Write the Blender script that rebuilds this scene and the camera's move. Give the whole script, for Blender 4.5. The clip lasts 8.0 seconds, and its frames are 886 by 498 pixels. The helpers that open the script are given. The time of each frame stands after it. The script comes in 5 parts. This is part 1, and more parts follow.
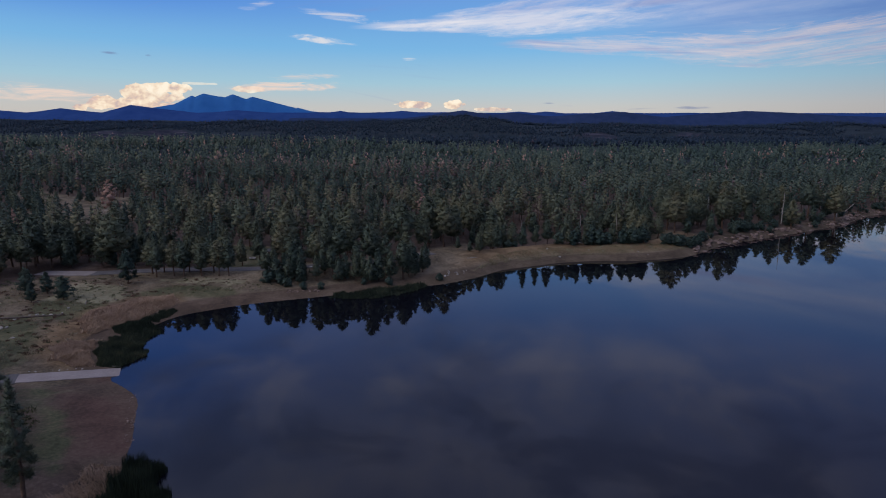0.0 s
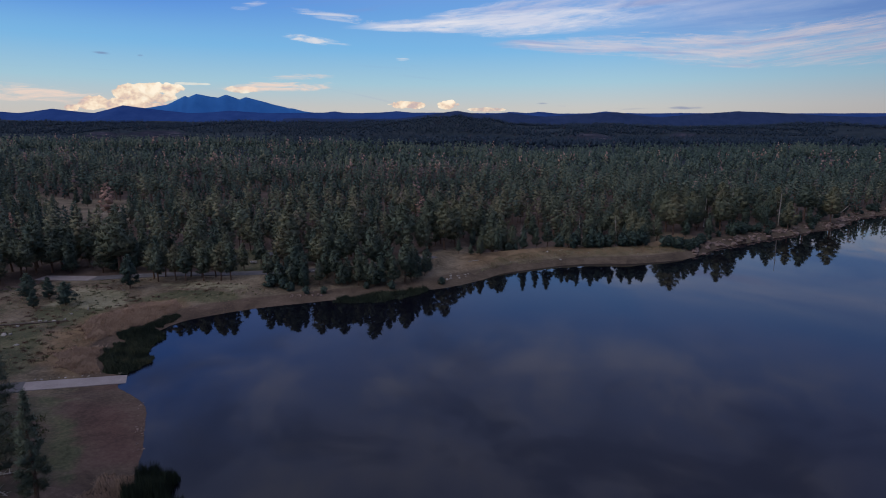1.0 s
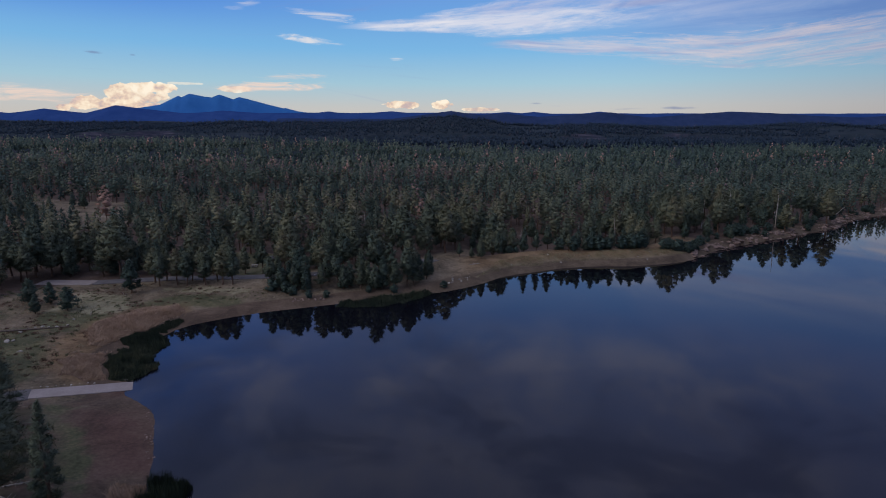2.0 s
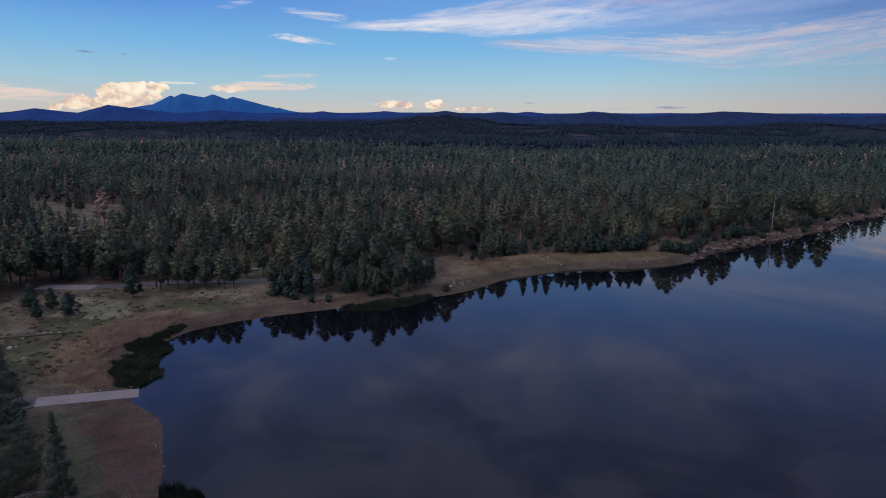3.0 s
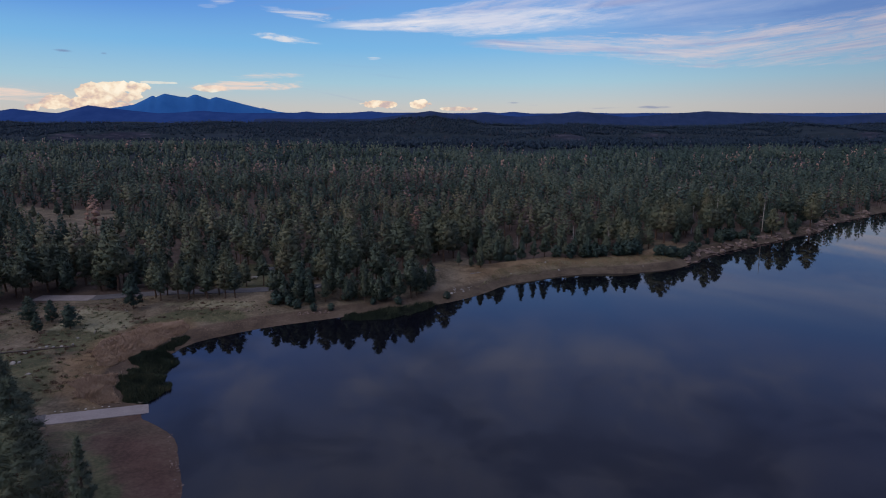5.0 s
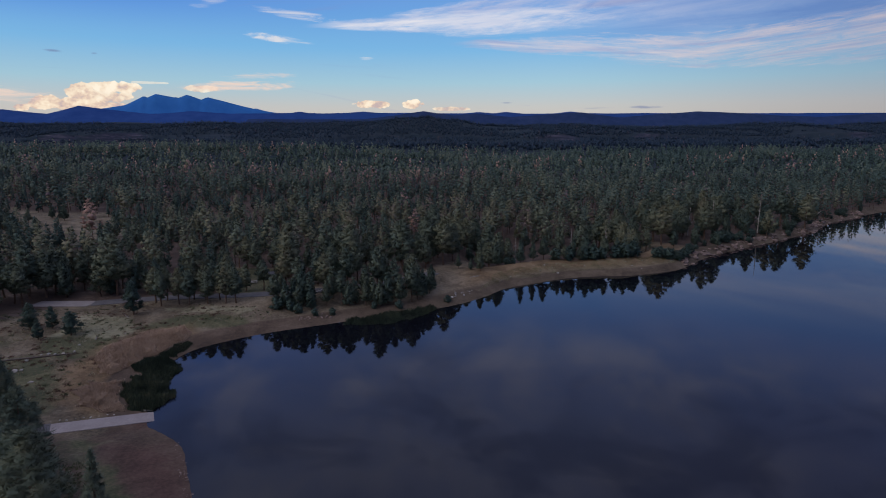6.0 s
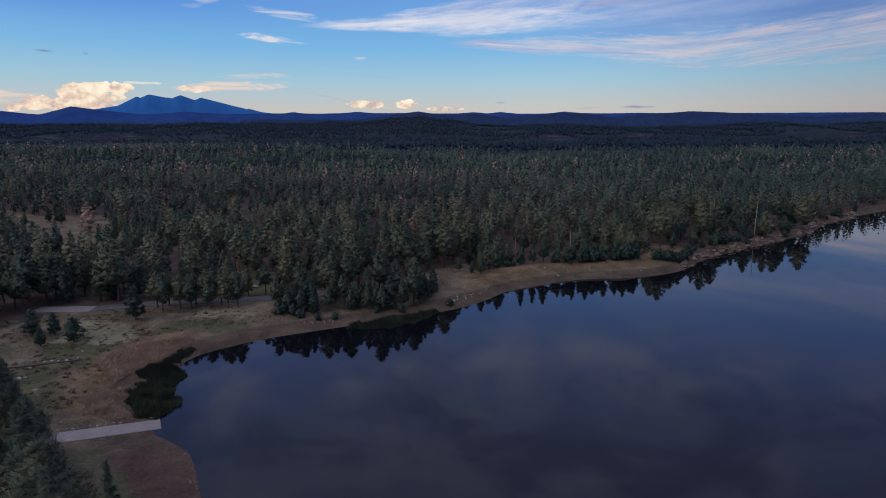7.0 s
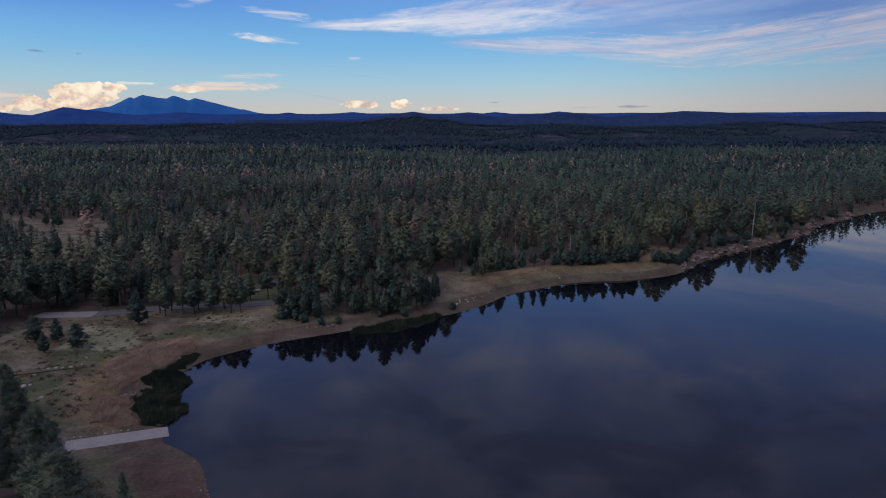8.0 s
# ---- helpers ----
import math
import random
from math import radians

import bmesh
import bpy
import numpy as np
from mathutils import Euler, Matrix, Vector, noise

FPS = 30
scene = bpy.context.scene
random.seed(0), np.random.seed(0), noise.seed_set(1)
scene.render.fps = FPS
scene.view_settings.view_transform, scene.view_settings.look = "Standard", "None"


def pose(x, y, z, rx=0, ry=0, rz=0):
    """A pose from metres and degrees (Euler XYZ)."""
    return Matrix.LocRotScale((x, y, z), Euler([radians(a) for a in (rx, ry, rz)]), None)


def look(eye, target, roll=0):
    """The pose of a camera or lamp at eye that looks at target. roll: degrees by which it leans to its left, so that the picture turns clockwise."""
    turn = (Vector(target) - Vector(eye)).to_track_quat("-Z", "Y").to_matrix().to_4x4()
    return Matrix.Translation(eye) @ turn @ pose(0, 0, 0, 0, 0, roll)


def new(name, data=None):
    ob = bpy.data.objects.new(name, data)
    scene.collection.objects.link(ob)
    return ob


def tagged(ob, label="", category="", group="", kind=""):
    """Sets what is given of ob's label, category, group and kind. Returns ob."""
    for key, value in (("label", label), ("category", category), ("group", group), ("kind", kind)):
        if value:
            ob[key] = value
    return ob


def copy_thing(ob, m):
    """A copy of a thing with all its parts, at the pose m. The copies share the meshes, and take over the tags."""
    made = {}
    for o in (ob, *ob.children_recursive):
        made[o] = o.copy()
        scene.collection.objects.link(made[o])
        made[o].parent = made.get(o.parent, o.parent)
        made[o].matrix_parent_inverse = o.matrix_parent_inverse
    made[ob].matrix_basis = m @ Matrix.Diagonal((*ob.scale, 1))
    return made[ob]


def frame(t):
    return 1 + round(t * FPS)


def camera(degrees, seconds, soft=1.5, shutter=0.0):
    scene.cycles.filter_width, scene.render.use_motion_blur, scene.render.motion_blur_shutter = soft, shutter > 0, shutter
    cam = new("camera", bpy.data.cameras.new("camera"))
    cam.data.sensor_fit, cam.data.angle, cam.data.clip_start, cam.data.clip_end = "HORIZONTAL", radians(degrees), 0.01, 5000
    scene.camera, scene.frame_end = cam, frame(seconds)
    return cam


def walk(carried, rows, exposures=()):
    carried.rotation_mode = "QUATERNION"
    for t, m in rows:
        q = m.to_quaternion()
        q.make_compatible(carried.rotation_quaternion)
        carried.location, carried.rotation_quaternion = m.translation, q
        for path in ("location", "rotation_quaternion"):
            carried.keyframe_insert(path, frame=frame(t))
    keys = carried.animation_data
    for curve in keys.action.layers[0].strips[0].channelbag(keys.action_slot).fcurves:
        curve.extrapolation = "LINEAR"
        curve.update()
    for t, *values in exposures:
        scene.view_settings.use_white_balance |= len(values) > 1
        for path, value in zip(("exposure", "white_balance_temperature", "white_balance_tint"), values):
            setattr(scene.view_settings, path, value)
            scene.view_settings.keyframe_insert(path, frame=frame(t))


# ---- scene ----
cam = camera(73.74, 8.0, soft=1.0)
# seconds, x, y, z, pitch, roll, yaw
PATH = [
    (0, 0.000, 0.000, 44.960, -10.678, -0.030, 0.000),
    (0.5, -1.283, -0.049, 45.530, -10.669, 0.000, -0.304),
    (1, -2.531, -0.082, 46.100, -10.659, 0.015, -0.587),
    (1.5, -3.762, -0.087, 46.681, -10.659, 0.007, -0.875),
    (3, -7.460, 0.026, 48.507, -10.702, 0.024, -1.757),
    (3.5, -8.696, 0.058, 49.115, -10.714, 0.042, -2.107),
    (4, -9.954, 0.083, 49.744, -10.725, 0.083, -2.477),
    (4.5, -11.180, 0.118, 50.376, -10.729, 0.115, -2.842),
    (6, -14.751, 0.221, 52.269, -10.723, 0.214, -3.895),
    (6.5, -15.933, 0.292, 52.876, -10.723, 0.260, -4.176),
    (7, -17.115, 0.367, 53.488, -10.729, 0.317, -4.464),
    (7.5, -18.307, 0.447, 54.112, -10.729, 0.382, -4.743),
    (8, -19.487, 0.538, 54.726, -10.737, 0.416, -4.979),
]
walk(cam, [(t, pose(x, y, z, 90 + pitch, roll, yaw)) for t, x, y, z, pitch, roll, yaw in PATH])

# ---- world, sun ----
SUN_AZ, SUN_EL = radians(-125), radians(32)   # soft glow from the left and behind, through thin high cloud
world = bpy.data.worlds.new("dusk_sky")
scene.world = world
world.use_nodes = True
WN, WL = world.node_tree.nodes, world.node_tree.links
WN.clear()


def wire(tree, kind, ins=(), **props):
    """A node with its inputs set or linked, in order of sockets (None: leave)."""
    n = tree.nodes.new(kind)
    for key, value in props.items():
        if key == "operation":
            n.operation = value
        elif key == "blend_type":
            n.blend_type = value
        elif key == "data_type":
            n.data_type = value
        elif key == "noise_dimensions":
            n.noise_dimensions = value
        elif key == "attribute_name":
            n.attribute_name = value
        elif key == "clamp":
            n.use_clamp = value
    for i, v in enumerate(ins):
        if v is None:
            continue
        if isinstance(v, bpy.types.NodeSocket):
            tree.links.new(v, n.inputs[i])
        else:
            n.inputs[i].default_value = v
    return n


def maths(tree, op, a, b=None, c=None, clamp=False):
    return wire(tree, "ShaderNodeMath", (a, b, c), operation=op, clamp=clamp).outputs[0]


def smooth(tree, x, lo, hi):
    n = tree.nodes.new("ShaderNodeMapRange")
    n.interpolation_type = "SMOOTHSTEP"
    tree.links.new(x, n.inputs[0])
    n.inputs[1].default_value, n.inputs[2].default_value = lo, hi
    return n.outputs[0]


def mix(tree, fac, a, b, kind="MIX"):
    n = tree.nodes.new("ShaderNodeMix")
    n.data_type, n.blend_type = "RGBA", kind
    for sock, v in ((n.inputs[0], fac), (n.inputs[6], a), (n.inputs[7], b)):
        if isinstance(v, bpy.types.NodeSocket):
            tree.links.new(v, sock)
        elif sock.type == "RGBA":
            sock.default_value = (*v, 1)
        else:
            sock.default_value = v
    return n.outputs[2]


def ramp(tree, fac, stops, ease="LINEAR"):
    n = tree.nodes.new("ShaderNodeValToRGB")
    n.color_ramp.interpolation = ease
    el = n.color_ramp.elements
    while len(el) < len(stops):
        el.new(0.5)
    for e, (p, c) in zip(el, stops):
        e.position, e.color = p, (*c, 1)
    tree.links.new(fac, n.inputs[0])
    return n.outputs[0]


def fbm(tree, vector, scale, detail=4.0, rough=0.55, distort=0.0):
    n = tree.nodes.new("ShaderNodeTexNoise")
    if vector is not None:
        tree.links.new(vector, n.inputs["Vector"])
    n.inputs["Scale"].default_value, n.inputs["Detail"].default_value = scale, detail
    n.inputs["Roughness"].default_value, n.inputs["Distortion"].default_value = rough, distort
    return n.outputs["Fac"]


def build_sky():
    t = world.node_tree
    way = t.nodes.new("ShaderNodeTexCoord").outputs["Generated"]
    sep = wire(t, "ShaderNodeSeparateXYZ", (way,)).outputs
    elev = maths(t, "MULTIPLY", maths(t, "ARCSINE", sep[2]), 180 / math.pi)
    azim = maths(t, "MULTIPLY", maths(t, "ARCTAN2", sep[0], sep[1]), 180 / math.pi)
    # clear evening sky: warm at the horizon, deep blue higher; unseen zenith brightened to light the land
    up = maths(t, "DIVIDE", elev, 90.0, clamp=True)
    base = ramp(t, up, [(0.0, (0.62, 0.52, 0.45)), (0.030, (0.58, 0.57, 0.56)), (0.055, (0.37, 0.59, 0.72)),
                        (0.088, (0.19, 0.48, 0.81)), (0.145, (0.115, 0.32, 0.77)), (0.19, (0.125, 0.27, 0.72)), (0.25, (0.17, 0.255, 0.60)),
                        (0.36, (0.33, 0.385, 0.68)), (0.55, (0.50, 0.56, 0.74)), (1.0, (0.84, 0.92, 1.16))])
    nishita = t.nodes.new("ShaderNodeTexSky")
    nishita.sky_type, nishita.sun_disc = "NISHITA", False
    nishita.sun_elevation, nishita.sun_rotation = SUN_EL, SUN_AZ
    base = mix(t, 0.12, base, mix(t, 1.0, nishita.outputs[0], (0.08, 0.08, 0.08), "MULTIPLY"))
    # clearer and deeper towards the left
    deep = maths(t, "MULTIPLY", smooth(t, maths(t, "MULTIPLY", azim, -1.0), -6.0, 34.0), maths(t, "MULTIPLY", smooth(t, elev, 8.0, 14.0), maths(t, "SUBTRACT", 1.0, smooth(t, elev, 19.0, 30.0))))
    base = mix(t, maths(t, "MULTIPLY", deep, 0.8), base, (0.055, 0.185, 0.70))
    # clouds
    flat = wire(t, "ShaderNodeCombineXYZ", (azim, elev, 0.0)).outputs[0]

    def stretched(angle, sx, sy, shift=0.0):
        m = t.nodes.new("ShaderNodeMapping")
        t.links.new(flat, m.inputs[0])
        m.inputs["Location"].default_value = (shift, shift, 0)
        m.inputs["Rotation"].default_value = (0, 0, radians(angle))
        m.inputs["Scale"].default_value = (sx, sy, 1)
        return m.outputs[0]

    # high thin cloud: streaks that spread from a point low on the left
    fan = maths(t, "DIVIDE", maths(t, "SUBTRACT", elev, 8.2), maths(t, "MAXIMUM", maths(t, "ADD", azim, 30.0), 4.0))

    def streaks(across, sx, sy, shift, detail=8, rough=0.62, distort=0.5):
        v = wire(t, "ShaderNodeCombineXYZ", (maths(t, "MULTIPLY", azim, sx), maths(t, "MULTIPLY", across, sy), shift)).outputs[0]
        return fbm(t, v, 1.0, detail, rough, distort)

    def hump(x, centre, half):
        d = maths(t, "DIVIDE", maths(t, "SUBTRACT", x, centre), half)
        return maths(t, "SUBTRACT", 1.0, maths(t, "MULTIPLY", d, d))

    def course(x, *stops):
        """A value that runs from stop to stop along x."""
        y = stops[0][1]
        for (x0, y0), (x1, y1) in zip(stops, stops[1:]):
            n = t.nodes.new("ShaderNodeMapRange")
            t.links.new(x, n.inputs[0])
            for k, v in zip((1, 2, 3, 4), (x0, x1, 0.0, y1 - y0)):
                n.inputs[k].default_value = v
            y = maths(t, "ADD", n.outputs[0], y)
        return y

    only_low = maths(t, "SUBTRACT", 1.0, smooth(t, elev, 12.6, 16.0))
    # a violet veil behind, towards the right
    shade = streaks(fan, 0.05, 34.0, 4.4, 6, 0.6)
    haze = maths(t, "MULTIPLY", maths(t, "MULTIPLY", smooth(t, azim, 9.0, 26.0), smooth(t, elev, 7.2, 9.6)), only_low)
    col = mix(t, maths(t, "MULTIPLY", haze, 0.62), base, ramp(t, shade, [(0.34, (0.17, 0.255, 0.58)), (0.50, (0.26, 0.36, 0.66)), (0.66, (0.40, 0.46, 0.70))]))
    # the upper band
    dens = maths(t, "ADD", maths(t, "MULTIPLY", streaks(fan, 0.075, 30.0, 1.3), 0.55), maths(t, "MULTIPLY", streaks(fan, 0.30, 70.0, 7.1, 7, 0.68), 0.45))
    upper = hump(fan, course(azim, (-6.0, 0.074), (3.0, 0.064), (14.0, 0.072)), course(azim, (-8.0, 0.008), (-2.0, 0.018), (8.0, 0.040)))
    upper = maths(t, "MULTIPLY", maths(t, "MAXIMUM", upper, -1.5), 0.46)
    upper = smooth(t, maths(t, "ADD", upper, maths(t, "MULTIPLY", maths(t, "SUBTRACT", dens, 0.5), 3.2)), -0.26, 0.66)
    upper = maths(t, "MULTIPLY", maths(t, "MULTIPLY", upper, maths(t, "MULTIPLY", only_low, smooth(t, azim, -9.0, -4.0))), maths(t, "SUBTRACT", 1.0, maths(t, "MULTIPLY", smooth(t, azim, 15.0, 27.0), 0.8)))
    tone = streaks(fan, 0.06, 24.0, 5.5, 4)
    col = mix(t, maths(t, "MULTIPLY", upper, 0.88), col, ramp(t, tone, [(0.36, (0.44, 0.50, 0.72)), (0.52, (0.66, 0.68, 0.80)), (0.66, (0.84, 0.81, 0.84))]))
    # the lower band, whose streaks rise to the right
    rise = maths(t, "SUBTRACT", elev, course(azim, (8.0, 8.4), (18.0, 7.9), (27.0, 7.2), (40.0, 8.3)))
    dens = maths(t, "ADD", maths(t, "MULTIPLY", streaks(rise, 0.08, 1.15, 2.2), 0.52), maths(t, "MULTIPLY", streaks(rise, 0.36, 3.0, 8.3, 7, 0.70, 0.8), 0.48))
    lower = hump(rise, course(azim, (6.0, 0.0), (26.0, 0.1), (38.0, -0.5)), course(azim, (5.0, 0.22), (14.0, 0.7), (26.0, 1.35), (38.0, 1.7)))
    lower = maths(t, "MULTIPLY", maths(t, "MAXIMUM", lower, -1.4), 0.42)
    lower = smooth(t, maths(t, "ADD", lower, maths(t, "MULTIPLY", maths(t, "SUBTRACT", dens, 0.5), 3.2)), -0.26, 0.68)
    lower = maths(t, "MULTIPLY", lower, smooth(t, azim, 4.0, 9.0))
    tone = streaks(rise, 0.07, 1.3, 6.7, 5)
    col = mix(t, maths(t, "MULTIPLY", lower, 0.80), col, ramp(t, tone, [(0.36, (0.40, 0.42, 0.62)), (0.50, (0.60, 0.58, 0.68)), (0.64, (0.80, 0.68, 0.68))]))
    # violet undersides where the upper band leaves the right
    under = maths(t, "MULTIPLY", hump(fan, 0.0665, 0.009), smooth(t, azim, 12.0, 19.0))
    under = maths(t, "MULTIPLY", smooth(t, maths(t, "ADD", under, maths(t, "MULTIPLY", maths(t, "SUBTRACT", shade, 0.5), 3.0)), 0.3, 1.2), maths(t, "SUBTRACT", 1.0, smooth(t, azim, 26.0, 33.0)))
    col = mix(t, maths(t, "MULTIPLY", maths(t, "MULTIPLY", under, only_low), 0.5), col, (0.24, 0.27, 0.52))
    # soft lilac veil higher up
    veil = fbm(t, stretched(-10, 0.035, 0.10, 1.7), 1.0, 5, 0.55, 0.4)
    veil = maths(t, "MULTIPLY", smooth(t, veil, 0.22, 0.78), maths(t, "MULTIPLY", smooth(t, elev, 10.5, 17.0), maths(t, "ADD", maths(t, "MULTIPLY", smooth(t, azim, -28.0, -4.0), 0.85), 0.15)))
    col = mix(t, maths(t, "MULTIPLY", veil, 0.52), col, (0.38, 0.42, 0.72))
    heap = fbm(t, stretched(12, 0.085, 0.15, 6.3), 1.0, 6, 0.6, 0.3)
    heap = maths(t, "MULTIPLY", smooth(t, heap, 0.40, 0.74), smooth(t, elev, 15.0, 21.0))
    col = mix(t, maths(t, "MULTIPLY", heap, 0.58), col, (0.54, 0.55, 0.74))
    gulf = fbm(t, stretched(-20, 0.06, 0.11, 2.9), 1.0, 5, 0.6, 0.5)
    gulf = maths(t, "MULTIPLY", smooth(t, gulf, 0.46, 0.66), maths(t, "MULTIPLY", smooth(t, elev, 15.0, 21.0), maths(t, "SUBTRACT", 1.0, smooth(t, elev, 34.0, 45.0))))
    col = mix(t, maths(t, "MULTIPLY", gulf, 0.60), col, (0.12, 0.16, 0.34))
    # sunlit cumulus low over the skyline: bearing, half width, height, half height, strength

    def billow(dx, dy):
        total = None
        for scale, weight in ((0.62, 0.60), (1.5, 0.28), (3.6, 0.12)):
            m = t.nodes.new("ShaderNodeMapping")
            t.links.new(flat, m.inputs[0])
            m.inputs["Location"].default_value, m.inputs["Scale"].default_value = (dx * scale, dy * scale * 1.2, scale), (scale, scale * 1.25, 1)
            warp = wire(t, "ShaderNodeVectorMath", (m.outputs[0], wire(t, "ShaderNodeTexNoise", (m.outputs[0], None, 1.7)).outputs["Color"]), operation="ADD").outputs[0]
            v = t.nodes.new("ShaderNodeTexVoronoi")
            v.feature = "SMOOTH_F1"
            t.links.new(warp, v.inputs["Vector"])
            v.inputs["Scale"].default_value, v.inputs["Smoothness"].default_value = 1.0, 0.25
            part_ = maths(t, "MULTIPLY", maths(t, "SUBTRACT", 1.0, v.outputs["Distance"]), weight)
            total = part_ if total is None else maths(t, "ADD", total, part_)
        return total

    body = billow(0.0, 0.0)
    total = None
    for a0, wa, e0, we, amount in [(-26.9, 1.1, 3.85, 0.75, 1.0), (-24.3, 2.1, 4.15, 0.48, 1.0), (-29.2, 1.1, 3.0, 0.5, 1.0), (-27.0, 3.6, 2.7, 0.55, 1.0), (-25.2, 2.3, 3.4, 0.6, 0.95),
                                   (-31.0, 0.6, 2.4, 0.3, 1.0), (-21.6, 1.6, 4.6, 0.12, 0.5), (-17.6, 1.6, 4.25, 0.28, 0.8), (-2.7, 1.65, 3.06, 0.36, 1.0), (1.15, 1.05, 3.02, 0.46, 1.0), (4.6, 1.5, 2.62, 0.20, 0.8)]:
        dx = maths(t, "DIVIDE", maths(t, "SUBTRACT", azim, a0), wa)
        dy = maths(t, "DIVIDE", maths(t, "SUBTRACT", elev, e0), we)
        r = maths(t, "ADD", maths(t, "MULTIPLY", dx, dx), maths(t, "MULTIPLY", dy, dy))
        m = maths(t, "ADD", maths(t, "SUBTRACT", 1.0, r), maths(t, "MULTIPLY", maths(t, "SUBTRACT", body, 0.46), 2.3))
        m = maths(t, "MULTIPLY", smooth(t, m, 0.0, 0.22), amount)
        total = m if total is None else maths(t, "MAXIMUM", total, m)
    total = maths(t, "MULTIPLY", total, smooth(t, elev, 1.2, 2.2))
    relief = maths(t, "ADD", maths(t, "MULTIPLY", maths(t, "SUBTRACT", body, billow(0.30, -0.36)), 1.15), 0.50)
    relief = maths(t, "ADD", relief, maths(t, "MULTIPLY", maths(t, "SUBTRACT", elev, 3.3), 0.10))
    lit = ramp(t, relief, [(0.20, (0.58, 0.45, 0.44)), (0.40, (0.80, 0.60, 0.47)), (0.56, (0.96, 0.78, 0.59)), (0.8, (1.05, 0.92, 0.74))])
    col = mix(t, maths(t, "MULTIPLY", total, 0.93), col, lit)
    # single wisps and slips of cloud: bearing, half width, height, half height, rise to the right, strength, colour
    grain = fbm(t, stretched(-6, 0.30, 2.2, 2.4), 1.0, 6, 0.65, 0.7)
    white, dark, rose = (0.86, 0.80, 0.78), (0.17, 0.22, 0.40), (0.92, 0.68, 0.56)
    for a0, wa, e0, we, slope, amount, tone in [
            (-10.96, 2.95, 8.6, 0.43, -0.11, 0.75, white),
            (-9.47, 3.83, 10.64, 0.42, -0.11, 0.55, white),
            (-16.56, 1.53, 11.25, 0.36, 0.2, 0.4, white),
            (-3.26, 0.79, 7.13, 0.2, 0, 0.5, white),
            (-12.69, 3.67, 5.4, 0.3, 0.05, 0.6, rose),
            (-14.6, 6.2, 4.5, 0.48, 0.03, 0.8, rose),
            (-33.4, 5.0, 3.35, 0.75, -0.02, 0.75, rose),
            (-28.35, 0.82, 6.8, 0.13, 0, 0.75, dark),
            (-25.58, 0.3, 6.75, 0.09, 0, 0.6, dark),
            (9.81, 0.72, 3.14, 0.1, 0, 0.6, dark),
            (22.47, 2.02, 2.57, 0.14, 0, 0.6, dark),
            (17.87, 1.91, 2.55, 0.12, 0, 0.5, dark)]:
        dx = maths(t, "SUBTRACT", azim, a0)
        dy = maths(t, "DIVIDE", maths(t, "SUBTRACT", maths(t, "SUBTRACT", elev, e0), maths(t, "MULTIPLY", dx, slope)), we)
        dx = maths(t, "DIVIDE", dx, wa)
        r = maths(t, "ADD", maths(t, "MULTIPLY", dx, dx), maths(t, "MULTIPLY", dy, dy))
        m = maths(t, "ADD", maths(t, "SUBTRACT", 1.0, r), maths(t, "MULTIPLY", maths(t, "SUBTRACT", grain, 0.5), 4.2))
        col = mix(t, maths(t, "MULTIPLY", smooth(t, m, 0.1, 1.5), amount), col, tone)
    # the evening light fades towards the right
    fade = maths(t, "SUBTRACT", 1.0, maths(t, "MULTIPLY", smooth(t, azim, 12.0, 48.0), 0.30))
    col = mix(t, 1.0, col, wire(t, "ShaderNodeCombineColor", (fade, fade, maths(t, "POWER", fade, 0.8))).outputs[0], "MULTIPLY")
    # below the horizon: dim land
    col = mix(t, smooth(t, elev, -0.5, 0.6), (0.03, 0.035, 0.035), col)
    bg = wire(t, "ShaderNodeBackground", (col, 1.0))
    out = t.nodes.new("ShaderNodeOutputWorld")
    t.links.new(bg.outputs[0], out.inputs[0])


build_sky()
sun = new("evening_sun", bpy.data.lights.new("evening_sun", "SUN"))
sun.data.energy, sun.data.angle, sun.data.color = 1.15, radians(50), (1.0, 0.91, 0.84)
sun.matrix_world = look((math.sin(SUN_AZ) * 100, math.cos(SUN_AZ) * 100, math.tan(SUN_EL) * 100), (0, 0, 0))

# ---- materials ----


def material(name, rough=0.85, spec=0.25):
    m = bpy.data.materials.new(name)
    m.use_nodes = True
    t = m.node_tree
    b = t.nodes["Principled BSDF"]
    b.inputs["Roughness"].default_value, b.inputs["Specular IOR Level"].default_value = rough, spec
    return m, t, b


def place(t):
    return t.nodes.new("ShaderNodeNewGeometry").outputs["Position"]


def bump(t, b, height, strength, distance):
    n = t.nodes.new("ShaderNodeBump")
    n.inputs["Strength"].default_value, n.inputs["Distance"].default_value = strength, distance
    t.links.new(height, n.inputs["Height"])
    t.links.new(n.outputs[0], b.inputs["Normal"])


def simple(name, dark, light, scale=1.0, rough=0.85, relief=0.3, dist=0.05, random_part=0.25):
    """Two tones mixed by coarse and fine noise, with a light spread from piece to piece."""
    m, t, b = material(name, rough)
    p = place(t)
    f = maths(t, "ADD", maths(t, "MULTIPLY", fbm(t, p, scale, 6, 0.6), 0.6), maths(t, "MULTIPLY", fbm(t, p, scale * 9, 3), 0.4))
    c = ramp(t, f, [(0.35, dark), (0.65, light)])
    rnd = t.nodes.new("ShaderNodeObjectInfo").outputs["Random"]
    g = maths(t, "ADD", maths(t, "MULTIPLY", rnd, random_part), 1 - random_part / 2)
    t.links.new(mix(t, 1.0, c, wire(t, "ShaderNodeCombineColor", (g, g, g)).outputs[0], "MULTIPLY"), b.inputs["Base Color"])
    bump(t, b, f, relief, dist)
    return m


